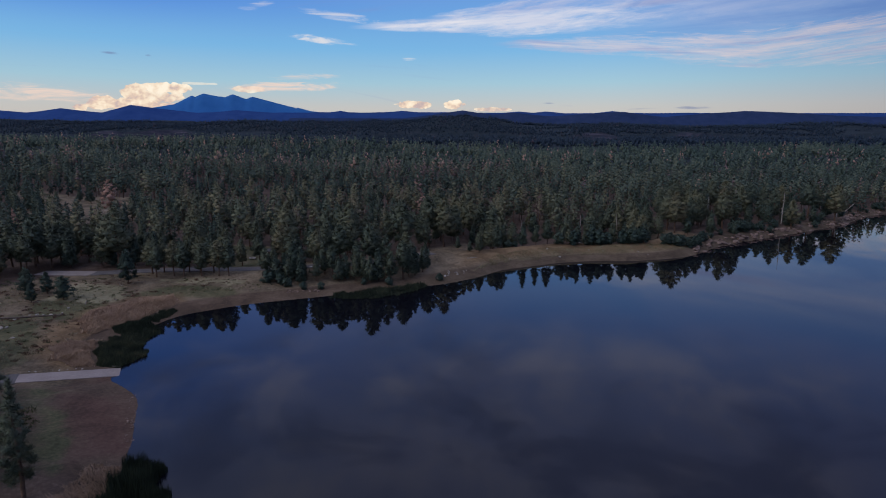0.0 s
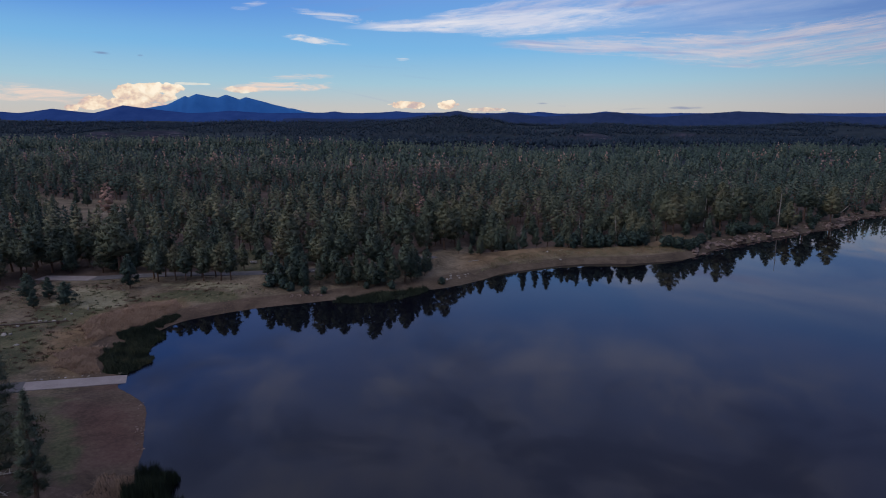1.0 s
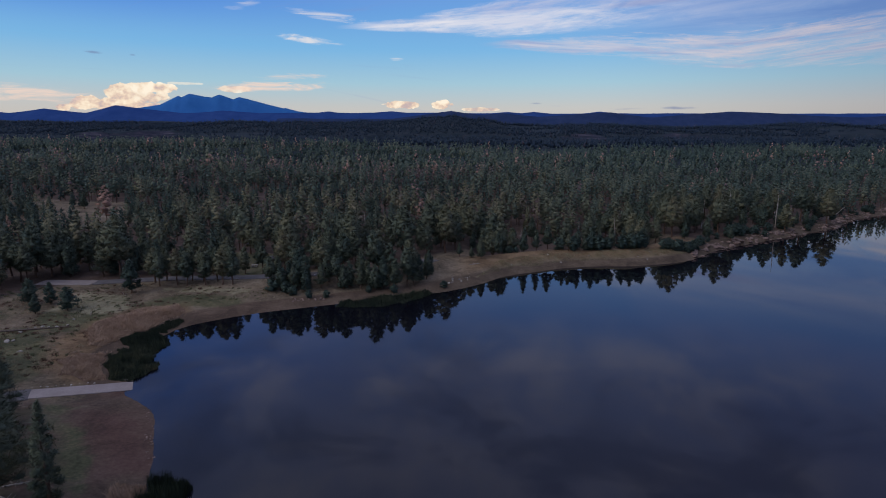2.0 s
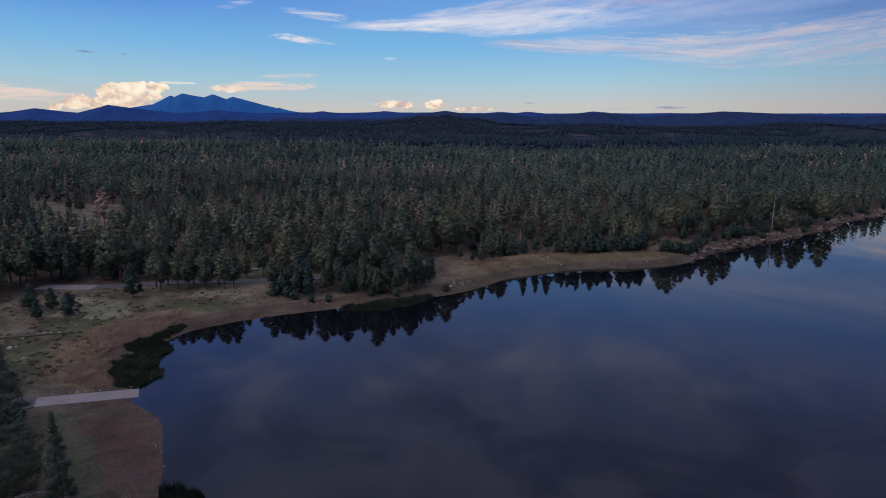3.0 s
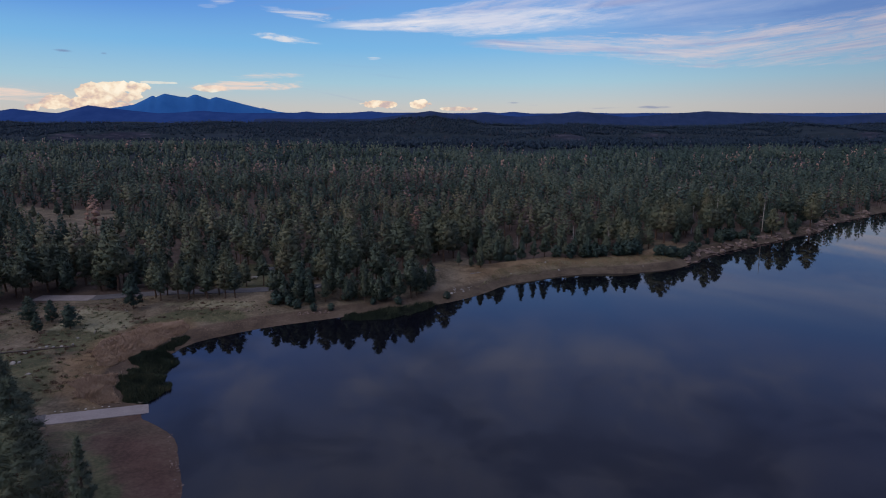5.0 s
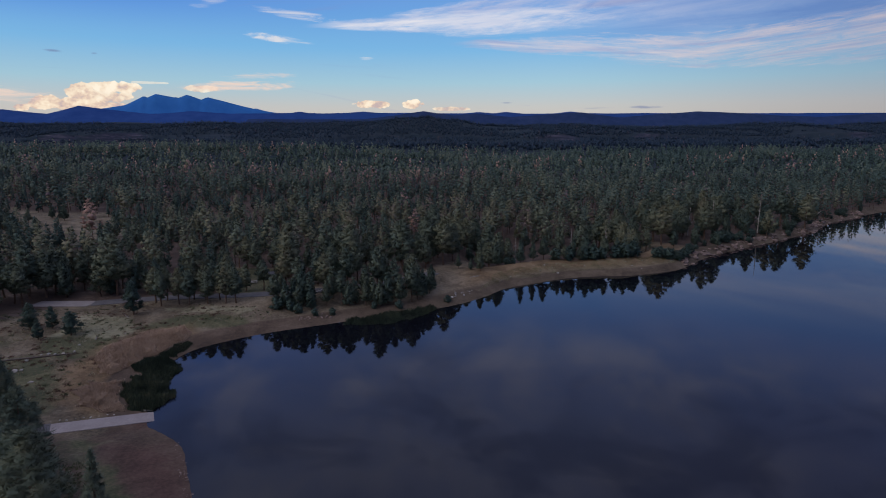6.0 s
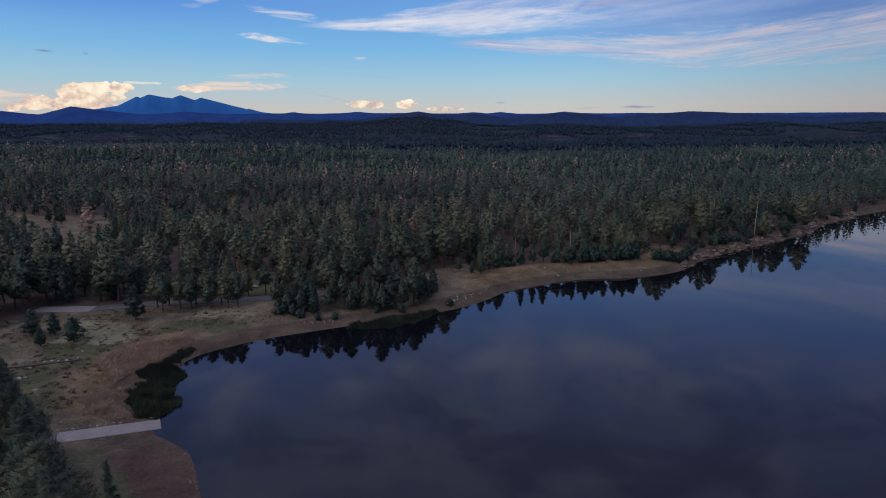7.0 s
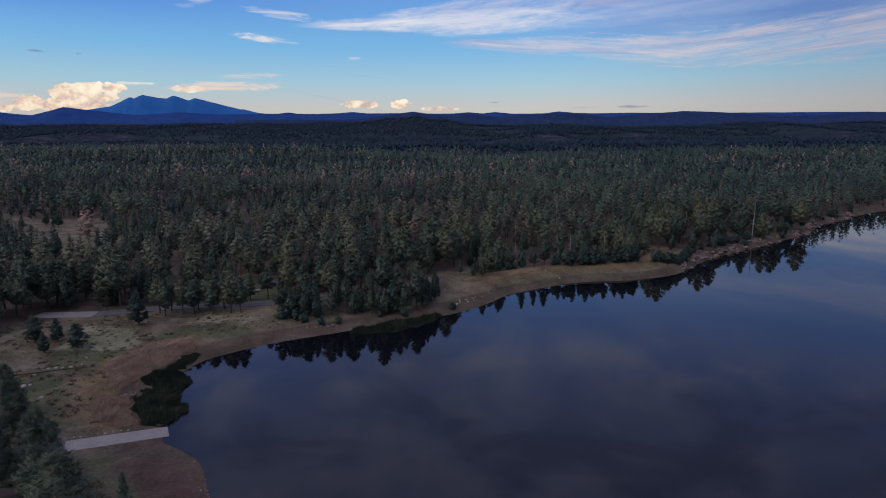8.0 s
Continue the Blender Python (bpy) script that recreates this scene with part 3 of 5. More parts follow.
def build_ground():
    gx = lines(-150, 250, 1.8, -5000, 5000, 1.032)
    gy = lines(52, 300, 1.8, -900, 760, 1.06)
    gy = np.concatenate([gy[:-1], np.arange(760, 1560, 26), np.arange(1560, 2340, 11), np.arange(2340, 3100, 25), [3150, 3300, 3500, 3800, 4200, 4600, 4950]])
    X, Y = np.meshgrid(gx, gy)
    x, y = X.ravel(), Y.ravel()
    s = inland(x, y)
    z = ground_z(x, y, s)
    nx, ny = len(gx), len(gy)
    i = np.arange(nx - 1)[None, :] + nx * np.arange(ny - 1)[:, None]
    quads = np.stack([i, i + 1, i + 1 + nx, i + nx], -1).reshape(-1, 4)
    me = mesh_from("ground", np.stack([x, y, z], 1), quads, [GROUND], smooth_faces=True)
    right = sstep(x, 95, 120)
    mid = sstep(x, -20, 15)
    meadow = near_loop(x, y, MEADOW, 8)
    red = near_loop(x + rough(x, y, 6, 61) * 4, y + rough(x, y, 6, 63) * 4, RED_FLAT, 9)
    red = red * np.clip(0.78 + rough(x, y, 9, 65) * 1.6, 0, 1)
    spit = sstep(x, 0, 14) * (1 - right)
    beach = np.maximum(1 - sstep(s, 4 - 1.5 * spit, 11 - 2 * right - 4 * spit), red)
    wood = sstep(s, 24 - 20 * right, 40 - 31 * right) * (1 - meadow)
    wood = np.where((y < 125) & (x < -40), (0.62 - 0.35 * sstep(y, 96, 106)) * (1 - red), wood)
    wood = wood * (1 - near_loop(x, y, CLEARING, 15)) * (1 - near_loop(x, y, CAMP, 5))
    green = np.maximum(0.22 * meadow, 0.75 * near_loop(x, y, CAMP, 6)) + sum(
        near_loop(x, y, zone, soft) * k for zone, soft, k in [
            ([(-103.7, 130.1), (-99.9, 133.3), (-89.1, 120.9), (-84.6, 109.3), (-87.1, 105.7)], 5, 0.85),
            ([(-101, 146), (-97.3, 150.5), (-90.5, 149.5), (-88, 143), (-92, 136.5), (-98.7, 141)], 4, 1.0),
            ([(-86.7, 155), (-76.8, 165), (-62, 166), (-60, 160.5), (-75, 158.6), (-82, 154)], 4, 0.45),
            ([(-80, 96), (-66, 94), (-54, 82), (-50, 70), (-60, 62), (-84, 82)], 6, 0.9),
            ([(10, 196), (40, 214), (85, 224), (98, 234), (60, 228), (20, 214)], 4, 0.30)])
    pale = near_loop(x, y, [(-101.5, 149.4), (-103, 164.4), (-92.2, 162), (-86.6, 152.5), (-92.6, 149.9)], 5) + 0.7 * near_loop(x, y, [(-84, 170), (-60, 170), (-60, 173), (-84, 174)], 3)
    dry = np.maximum(near_loop(x, y, STRAW_BAY, 3), near_loop(x, y, STRAW_BANK, 3)) + spit * sstep(s, 4, 9) * (1 - sstep(s, 17, 24)) * 0.9
    dry = np.clip(dry + near_loop(x, y, [(-84.8, 119.9), (-89, 130), (-86, 134), (-81.8, 126.8), (-77, 124.6), (-80, 120.8), (-81.5, 112)], 3) * 0.95, 0, 1)
    wall = 1960 + rough(x, y * 0.1, 420, 31, 4) * 330
    ledge = np.maximum(sstep(y, wall - 14, wall) * (1 - sstep(y, wall + 24, wall + 36)), 0.8 * sstep(y, wall - 144, wall - 130) * (1 - sstep(y, wall - 108, wall - 96)))
    ledge = ledge * sstep(rough(x, y * 0.2, 260, 37, 3), -0.10, 0.22) + 0.9 * np.exp(-((x - 440) / 90) ** 2 - ((y - 1700) / 45) ** 2) + 0.5 * np.exp(-((x + 10) / 60) ** 2 - ((y - 2270) / 50) ** 2)
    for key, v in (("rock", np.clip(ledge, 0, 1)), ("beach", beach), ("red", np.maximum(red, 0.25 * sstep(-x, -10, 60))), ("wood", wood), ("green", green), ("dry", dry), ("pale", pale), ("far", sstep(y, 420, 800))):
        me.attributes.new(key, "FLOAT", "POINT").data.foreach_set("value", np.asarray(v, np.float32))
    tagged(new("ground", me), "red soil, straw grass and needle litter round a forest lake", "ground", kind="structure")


def build_water():
    """The lake's surface: its loop drawn a little under the bank."""
    step = np.roll(LOOP, -1, 0) - np.roll(LOOP, 1, 0)
    out = np.stack([step[:, 1], -step[:, 0]], 1) / np.linalg.norm(step, axis=1)[:, None]
    side = np.sign(inland(*(LOOP[5] + out[5] * 0.5)))[0]
    bm = bmesh.new()
    bm.faces.new([bm.verts.new((px, py, 0.0)) for px, py in LOOP + out * side * 0.9])
    bmesh.ops.triangulate(bm, faces=list(bm.faces))
    for f in bm.faces:
        if f.normal.z < 0:
            f.normal_flip()
    me = bpy.data.meshes.new("water")
    bm.to_mesh(me)
    bm.free()
    me.materials.append(WATER)
    tagged(new("water", me), "still dark blue lake mirroring the evening sky", "lake", kind="structure")


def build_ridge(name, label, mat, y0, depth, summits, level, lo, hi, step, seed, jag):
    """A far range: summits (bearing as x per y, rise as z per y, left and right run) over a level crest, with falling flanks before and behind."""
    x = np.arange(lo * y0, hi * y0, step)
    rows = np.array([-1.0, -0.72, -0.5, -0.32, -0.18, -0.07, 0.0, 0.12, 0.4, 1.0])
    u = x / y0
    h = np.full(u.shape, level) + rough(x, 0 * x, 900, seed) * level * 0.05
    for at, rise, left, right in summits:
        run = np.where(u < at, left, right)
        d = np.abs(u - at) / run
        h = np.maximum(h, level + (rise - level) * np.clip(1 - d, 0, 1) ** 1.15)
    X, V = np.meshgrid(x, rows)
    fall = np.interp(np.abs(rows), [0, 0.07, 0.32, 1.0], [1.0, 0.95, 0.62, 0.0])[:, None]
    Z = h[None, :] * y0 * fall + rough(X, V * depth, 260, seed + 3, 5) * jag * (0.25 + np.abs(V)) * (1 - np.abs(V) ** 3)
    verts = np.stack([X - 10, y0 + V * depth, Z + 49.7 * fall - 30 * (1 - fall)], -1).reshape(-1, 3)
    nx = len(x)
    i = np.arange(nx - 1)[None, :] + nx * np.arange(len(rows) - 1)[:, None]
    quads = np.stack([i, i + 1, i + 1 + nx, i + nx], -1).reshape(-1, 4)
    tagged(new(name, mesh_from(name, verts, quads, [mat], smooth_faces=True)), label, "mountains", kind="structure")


build_ground()
build_water()
build_ridge("mountain_peaks", "three-topped blue volcanic peaks in evening haze", PEAK_HAZE, 4560, 260,
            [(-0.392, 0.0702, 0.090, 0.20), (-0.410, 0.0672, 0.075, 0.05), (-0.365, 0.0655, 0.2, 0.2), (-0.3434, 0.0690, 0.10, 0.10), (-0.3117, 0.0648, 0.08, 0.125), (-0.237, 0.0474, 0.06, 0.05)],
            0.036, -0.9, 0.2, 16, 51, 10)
build_ridge("far_hills", "long line of low wooded hills, blue with distance", HILL_HAZE, 4350, 900,
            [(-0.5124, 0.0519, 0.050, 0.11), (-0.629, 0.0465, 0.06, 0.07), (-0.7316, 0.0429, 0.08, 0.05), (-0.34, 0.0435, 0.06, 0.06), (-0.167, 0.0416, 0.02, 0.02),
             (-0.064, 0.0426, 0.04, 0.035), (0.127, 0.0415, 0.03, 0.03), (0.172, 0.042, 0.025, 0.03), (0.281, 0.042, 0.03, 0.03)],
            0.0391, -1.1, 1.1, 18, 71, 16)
# Nearer ridge: thinner haze, put into its base colour as navy
HILL_NEAR_HAZE = haze_material("wooded_hills", (0.018, 0.034, 0.085), (0.032, 0.050, 0.115), 0.02)
build_ridge("wooded_hills", "low dark wooded hills nearer than the blue range", HILL_NEAR_HAZE, 3700, 500,
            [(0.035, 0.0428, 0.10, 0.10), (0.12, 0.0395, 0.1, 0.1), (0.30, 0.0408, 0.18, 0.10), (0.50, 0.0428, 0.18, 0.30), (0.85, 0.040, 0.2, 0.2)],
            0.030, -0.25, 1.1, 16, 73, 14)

# ---- trees ----


def unit_solid(kind):
    """Corners and triangles of a small closed solid."""
    if kind == "octa":
        v = np.array([(1, 0, 0), (0, 1, 0), (-1, 0, 0), (0, -1, 0), (0, 0, 1), (0, 0, -1)], float)
        f = np.array([(0, 1, 4), (1, 2, 4), (2, 3, 4), (3, 0, 4), (1, 0, 5), (2, 1, 5), (3, 2, 5), (0, 3, 5)])
    else:                       # a cap, open below, for trees far off
        v = np.array([(1, 0, -0.5), (0, 1, -0.5), (-1, 0, -0.5), (0, -1, -0.5), (0, 0, 1)], float)
        f = np.array([(0, 1, 4), (1, 2, 4), (2, 3, 4), (3, 0, 4)])
    return v, f


def crown_tris(rng, h, base, rad, shape, clumps, solid, sprays, length=0.5, width=0.1, size=1.0, fill=0.70):
    """A crown of needle clumps at the ends of its boughs, with sprays standing off them: corners (n, 3, 3), tints, normals."""
    u = (np.arange(clumps) + rng.uniform(0.1, 0.9, clumps)) / clumps
    u = np.clip(1 - (1 - u) ** (0.80 if shape == "cone" else 0.95), 0, 0.985)
    if shape == "cone":
        prof = (1 - u) ** 0.80 * np.clip(0.60 + u * 4, 0, 1)
    elif shape == "round":
        prof = np.sqrt(np.clip(1 - (u * 1.75 - 0.75) ** 2, 0.02, 1))
    else:                       # old pine: full to high up, with a rounded top
        prof = (1 - u ** 2.1) ** 0.74 * np.clip(0.60 + u * 2.4, 0, 1)
    az = np.arange(clumps) * 2.39996 + rng.uniform(-0.6, 0.6, clumps)
    side = 1 + rng.uniform(0.05, 0.28) * np.cos(az - rng.uniform(0, 6.28)) + rng.normal(0, 0.13, clumps)
    deep = rng.random(clumps) < 0.22
    reach = rad * prof * side * np.where(deep, 0.22, rng.uniform(0.58, 0.86, clumps))
    cz = h * (base + (1 - base) * u) + reach * rng.uniform(-0.12, 0.12, clumps)
    r = size * rad * (0.11 + 0.31 * prof) * rng.uniform(0.72, 1.25, clumps) * np.where(deep, 1.35, 1.0)
    r = np.minimum(r, np.maximum(h - cz, 0.12 * rad) * 1.1)
    c = np.stack([np.cos(az) * reach, np.sin(az) * reach, cz], 1)
    v, f = unit_solid(solid)
    tall = (0.72 if shape != "cone" else 0.85) if sprays else 1.25
    w = rng.uniform(0, 6.28, clumps)
    lump = v[None] * rng.uniform(0.62, 1.30, (clumps, len(v), 1))
    lump = np.stack([lump[..., 0] * np.cos(w)[:, None] - lump[..., 1] * np.sin(w)[:, None], lump[..., 0] * np.sin(w)[:, None] + lump[..., 1] * np.cos(w)[:, None], lump[..., 2] * tall], -1)
    lump[..., 2] -= 0.22 * np.hypot(lump[..., 0], lump[..., 1])
    tri = (c[:, None] + lump * (r * fill)[:, None, None])[:, f].reshape(-1, 3, 3)
    heart = np.repeat(c, len(f), 0)
    shade = rng.uniform(-0.08, 0.08, clumps)
    tint = np.repeat(shade, len(f))
    if sprays:
        k = np.repeat(np.arange(clumps), sprays)
        d = rng.normal(0, 1, (len(k), 3))
        d[:, 2] = d[:, 2] * 0.9 + 0.2
        d /= np.linalg.norm(d, axis=1)[:, None]
        p = c[k] + d * (r[k] * rng.uniform(fill - 0.18, 1.12, len(k)))[:, None] * (1, 1, tall)
        e = np.cross(d, rng.normal(0, 1, d.shape))
        e /= np.linalg.norm(e, axis=1)[:, None] + 1e-6
        d = d + rng.normal(0, 0.5, d.shape) + (0, 0, 0.25)
        ln, wd = length * rng.uniform(0.6, 1.3, (len(k), 1)), width * rng.uniform(0.6, 1.3, (len(k), 1))
        tri = np.concatenate([tri, np.stack([p - e * wd - d * ln * 0.35, p + e * wd - d * ln * 0.35, p + d * ln * 0.65], 1)])
        heart = np.concatenate([heart, c[k]])
        tint = np.concatenate([tint, shade[k] + rng.normal(0, 0.04, len(k))])
    tri[:, :, 2] = np.maximum(tri[:, :, 2], 0.12)
    # clumps and crown are both round: each face turns away from its clump's heart and the crown's
    own = tri - heart[:, None]
    own /= np.linalg.norm(own, axis=2)[:, :, None] + 1e-6
    out = tri - np.array([0, 0, h * (base + 0.42 * (1 - base))])
    out[:, :, 2] *= 1.5 * rad / (0.5 * h * (1 - base))
    out /= np.linalg.norm(out, axis=2)[:, :, None] + 1e-6
    flat = np.cross(tri[:, 1] - tri[:, 0], tri[:, 2] - tri[:, 0])
    flat /= np.linalg.norm(flat, axis=1)[:, None] + 1e-9
    way = np.sign((flat * (own + out).mean(1)).sum(1) + 1e-9)
    face = own * 0.40 + out * 0.60 + (flat * way[:, None] * 0.22)[:, None]
    face /= np.linalg.norm(face, axis=2)[:, :, None] + 1e-6
    back = way < 0
    tri[back], face[back] = tri[back][:, ::-1], face[back][:, ::-1]
    return tri, tint, face.reshape(-1, 3)


def tube(path, radii, sides):
    """Corners and quads of a tapered limb along a path."""
    path, verts, faces = np.asarray(path, float), [], []
    for k, (p, r) in enumerate(zip(path, radii)):
        t = path[min(k + 1, len(path) - 1)] - path[max(k - 1, 0)]
        t /= np.linalg.norm(t) + 1e-9
        a = np.cross(t, (0.0, 1.0, 0.0) if abs(t[1]) < 0.9 else (1.0, 0.0, 0.0))
        a /= np.linalg.norm(a)
        b = np.cross(t, a)
        for j in range(sides):
            w = 2 * math.pi * j / sides
            verts.append(p + r * (math.cos(w) * a + math.sin(w) * b))
    for k in range(len(path) - 1):
        for j in range(sides):
            o, q = k * sides + j, k * sides + (j + 1) % sides
            faces.append((o, q, q + sides, o + sides))
    return verts, faces


def limbs_mesh(name, limbs, mat, sides=6):
    verts, faces = [], []
    for path, radii in limbs:
        v, f = tube(path, radii, sides)
        faces += [tuple(i + len(verts) for i in q) for q in f]
        verts += v
    return mesh_from(name, verts, faces, [mat], smooth_faces=True)


def trunk_limbs(rng, h, base, rad, r0, boughs):
    bend = rng.uniform(-0.25, 0.25, 2)
    path = [(bend[0] * math.sin(k * 1.1), bend[1] * math.sin(k * 0.9), h * 0.97 * k / 5 - (0.5 if k == 0 else 0)) for k in range(6)]
    out = [(path, [r0 * 1.25, r0, r0 * 0.8, r0 * 0.55, r0 * 0.32, 0.03])]
    for k in range(boughs):
        z = h * (base * 0.85 + (0.92 - base * 0.85) * rng.random())
        a, l = rng.uniform(0, 6.28), rad * rng.uniform(0.4, 0.8) * (1.1 - z / h)
        out.append(([(0, 0, z), (math.cos(a) * l * 0.5, math.sin(a) * l * 0.5, z + 0.05 * l), (math.cos(a) * l, math.sin(a) * l, z + l * 0.28)], [r0 * 0.28, r0 * 0.18, 0.02]))
    return out


def tree_mesh(name, tri, tint, face, mat=NEEDLES, level=0.3):
    return mesh_from(name, tri.reshape(-1, 3), np.arange(len(tri) * 3).reshape(-1, 3), [mat], tint=tint + level, normals=face)


def make_tree(seed, name, label, category, h, base, rad, r0, shape, level, clumps, sprays, length, width, boughs=9, size=1.0, fill=0.70):
    """A tree with trunk and crown on an Empty, at the origin; parked until it is copied."""
    rng = np.random.default_rng(seed)
    ob = tagged(new(name), label, category, "trees of the lakeside forest")
    mesh_part("trunk", limbs_mesh("trunk", trunk_limbs(rng, h, base, rad, r0, boughs), BARK), ob)
    tri, tint, face = crown_tris(rng, h, base, rad, shape, clumps, "octa", sprays, length, width, size, fill)
    mesh_part("crown", tree_mesh("crown", tri, tint, face, level=level), ob)
    return ob


def stand(ob, x, y, size=1.0, turn=0.0, lean=0.0, wide=1.0, sink=0.1):
    z = float(ground_z([x], [y])[0]) - sink
    m = Matrix.LocRotScale((x, y, z), Euler((radians(lean), 0, radians(turn))), (size * wide, size * wide, size))
    return copy_thing(ob, m)


def drop_proto(ob):
    for o in (*ob.children_recursive, ob):
        bpy.data.objects.remove(o)


OLD = [make_tree(10 + k, "ponderosa_pine", "tall old ponderosa pine with a bare lower trunk", "pine tree", 13, b, r, 0.22, "old", lv, 46, 58, 0.52, 0.105, 14, 0.95)
       for k, (b, r, lv) in enumerate([(0.26, 2.8, 0.46), (0.20, 3.0, 0.54), (0.36, 2.6, 0.42), (0.30, 2.9, 0.60), (0.24, 2.5, 0.38)])]
YOUNG = [make_tree(30 + k, "young_pine", "young conical dark green pine in the forest edge", "pine tree", 10.5, b, r, 0.16, "cone", lv, 42, 56, 0.50, 0.10, 12, 0.98)
         for k, (b, r, lv) in enumerate([(0.12, 2.5, 0.34), (0.18, 2.3, 0.44), (0.09, 2.7, 0.28), (0.24, 2.4, 0.40)])]
BUSHY = [make_tree(50 + k, "juniper", "dense dark green juniper with a low rounded crown", "bush", 6, 0.05, 2.5, 0.18, "round", lv, 34, 50, 0.48, 0.11, 3)
         for k, lv in enumerate([0.10, 0.17])]
PLUME = [make_tree(60 + k, "lone_pine", "young dark pine standing alone in dry grass", "pine tree", 6.5, 0.14, r, 0.12, "old", 0.22, 40, 60, 0.38, 0.085, 8, 0.9)
         for k, r in enumerate([1.65, 2.15])]
NEAR = [make_tree(70 + k, "shore_pine", "slender green pine on the near bank, seen from above", "pine tree", 13, 0.16, r, 0.20, sh, lv, cl, 190, 0.40, 0.032, 40, 0.80, 0.45)
        for k, (r, sh, lv, cl) in enumerate([(1.75, "cone", 0.46, 54), (3.2, "old", 0.44, 84)])]


def make_snag(seed, h):
    rng = np.random.default_rng(seed)
    limbs = [([(0, 0, -0.4), (0.1, 0.05, h * 0.4), (0.25, 0.0, h * 0.75), (0.3, 0.1, h)], [0.20, 0.14, 0.09, 0.03])]
    for k in range(16):
        z = h * rng.uniform(0.25, 0.95)
        a, l = rng.uniform(0, 6.28), rng.uniform(0.5, 1.7) * (1.15 - z / h)
        limbs.append(([(0.2, 0.05, z), (0.2 + math.cos(a) * l, math.sin(a) * l, z + rng.uniform(-0.3, 0.3))], [0.06, 0.02]))
    ob = tagged(new("dead_snag"), "bleached dead pine trunk with broken branch stubs", "dead tree", "dead trees in the forest")
    mesh_part("trunk", limbs_mesh("trunk", limbs, DEAD, 5), ob)
    return ob


SNAG = [make_snag(80, 13), make_snag(81, 11)]

rng = np.random.default_rng(5)


def far_from(pts, x, y, gap):
    return all((x - a) ** 2 + (y - b) ** 2 > gap * gap for a, b in pts)


taken = []


def plant(kind, spots):
    for row in spots:
        x, y, size = row[:3]
        ob = kind[len(taken) % len(kind)]
        stand(ob, x, y, size, rng.uniform(0, 360), row[3] if len(row) > 3 else 0.0, rng.uniform(1.0, 1.25))
        taken.append((x, y))


# trees that stand out singly: x, y, size
plant(PLUME[:1], [(-111.1, 153.0, 1.08), (-105.2, 145.8, 0.77), (-106.0, 153.5, 0.92), (-91.2, 166.2, 1.5)])
plant(PLUME[1:], [(-99.2, 149.4, 0.97)])
plant([NEAR[0]], [(-51.3, 65.4, 1.2)])
plant([NEAR[1]], [(-59.8, 67.6, 1.27), (-73.0, 87.0, 1.02), (-67, 76, 1.0), (-78, 84, 1.15), (-88, 104.5, 1.05), (-97, 110, 1.0), (-92, 90, 1.1)])
plant(OLD[2:4] + OLD[:1], [(-89.4, 177.4, 0.85), (-86.7, 174.4, 0.88), (-86.9, 179.6, 0.82), (-82.1, 176.1, 0.85), (-79.1, 175.6, 0.82), (-78.9, 179.3, 0.78), (-75.3, 178.9, 0.85),
                           (-73.7, 176.0, 0.78), (-70.9, 178.7, 0.82), (-68.6, 176.4, 0.85), (-65.6, 176.6, 0.85), (-129.8, 184.2, 1.25), (-105.0, 187.0, 1.5), (-124.2, 188.2, 1.1)])
plant(YOUNG, [(-125.5, 185.5, 1.45), (-119.7, 185.3, 1.15), (-109.7, 186.3, 1.25), (-107.4, 188.6, 0.8), (-122.4, 190.0, 1.3), (-100.5, 189.0, 1.05), (-97.0, 189.5, 1.0), (-93.5, 188.6, 1.1),
              (-212.8, 324.6, 0.75), (-209.7, 341.0, 0.8), (-200.1, 335.1, 0.9), (-206.2, 343.0, 0.7), (5.5, 215.8, 0.55), (9.8, 212.5, 0.42), (13.2, 211.2, 0.66)])
plant(OLD, [(-5.6, 224.4, 1.45), (0.4, 222.0, 1.42)])
plant(YOUNG + OLD[2:3], [(px, py, 1.05 * k) for px, py, k in [(-54.0, 175.5, 0.70), (-50.4, 174.0, 0.76), (-46.5, 173.5, 0.70), (-42.7, 173.0, 0.68), (-38.5, 175.5, 0.74), (-34, 177.6, 0.78), (-30.3, 178.0, 0.77),
                         (-24.7, 178.0, 0.85), (-20, 178.5, 0.95), (-16.1, 178.0, 0.90), (-12.6, 180.5, 0.90), (-9.0, 184.2, 0.85), (-6.6, 187.3, 0.77), (-46, 178, 0.99), (-27, 182, 0.99)]])
plant(OLD, [(-76, 189, 0.8), (-70.5, 190, 0.75), (-65.6, 189, 0.7), (-60.5, 190.5, 0.78), (-73.5, 196.5, 0.85), (-56.5, 196, 0.8), (-68.5, 214, 0.9), (-77, 205, 0.9), (-62, 218, 0.9), (-73, 220, 0.95), (-18, 184, 1.0), (-12, 189, 0.95), (-22, 188, 1.05), (-33, 186, 1.0), (-40, 184, 0.95), (-48, 184, 0.9)])
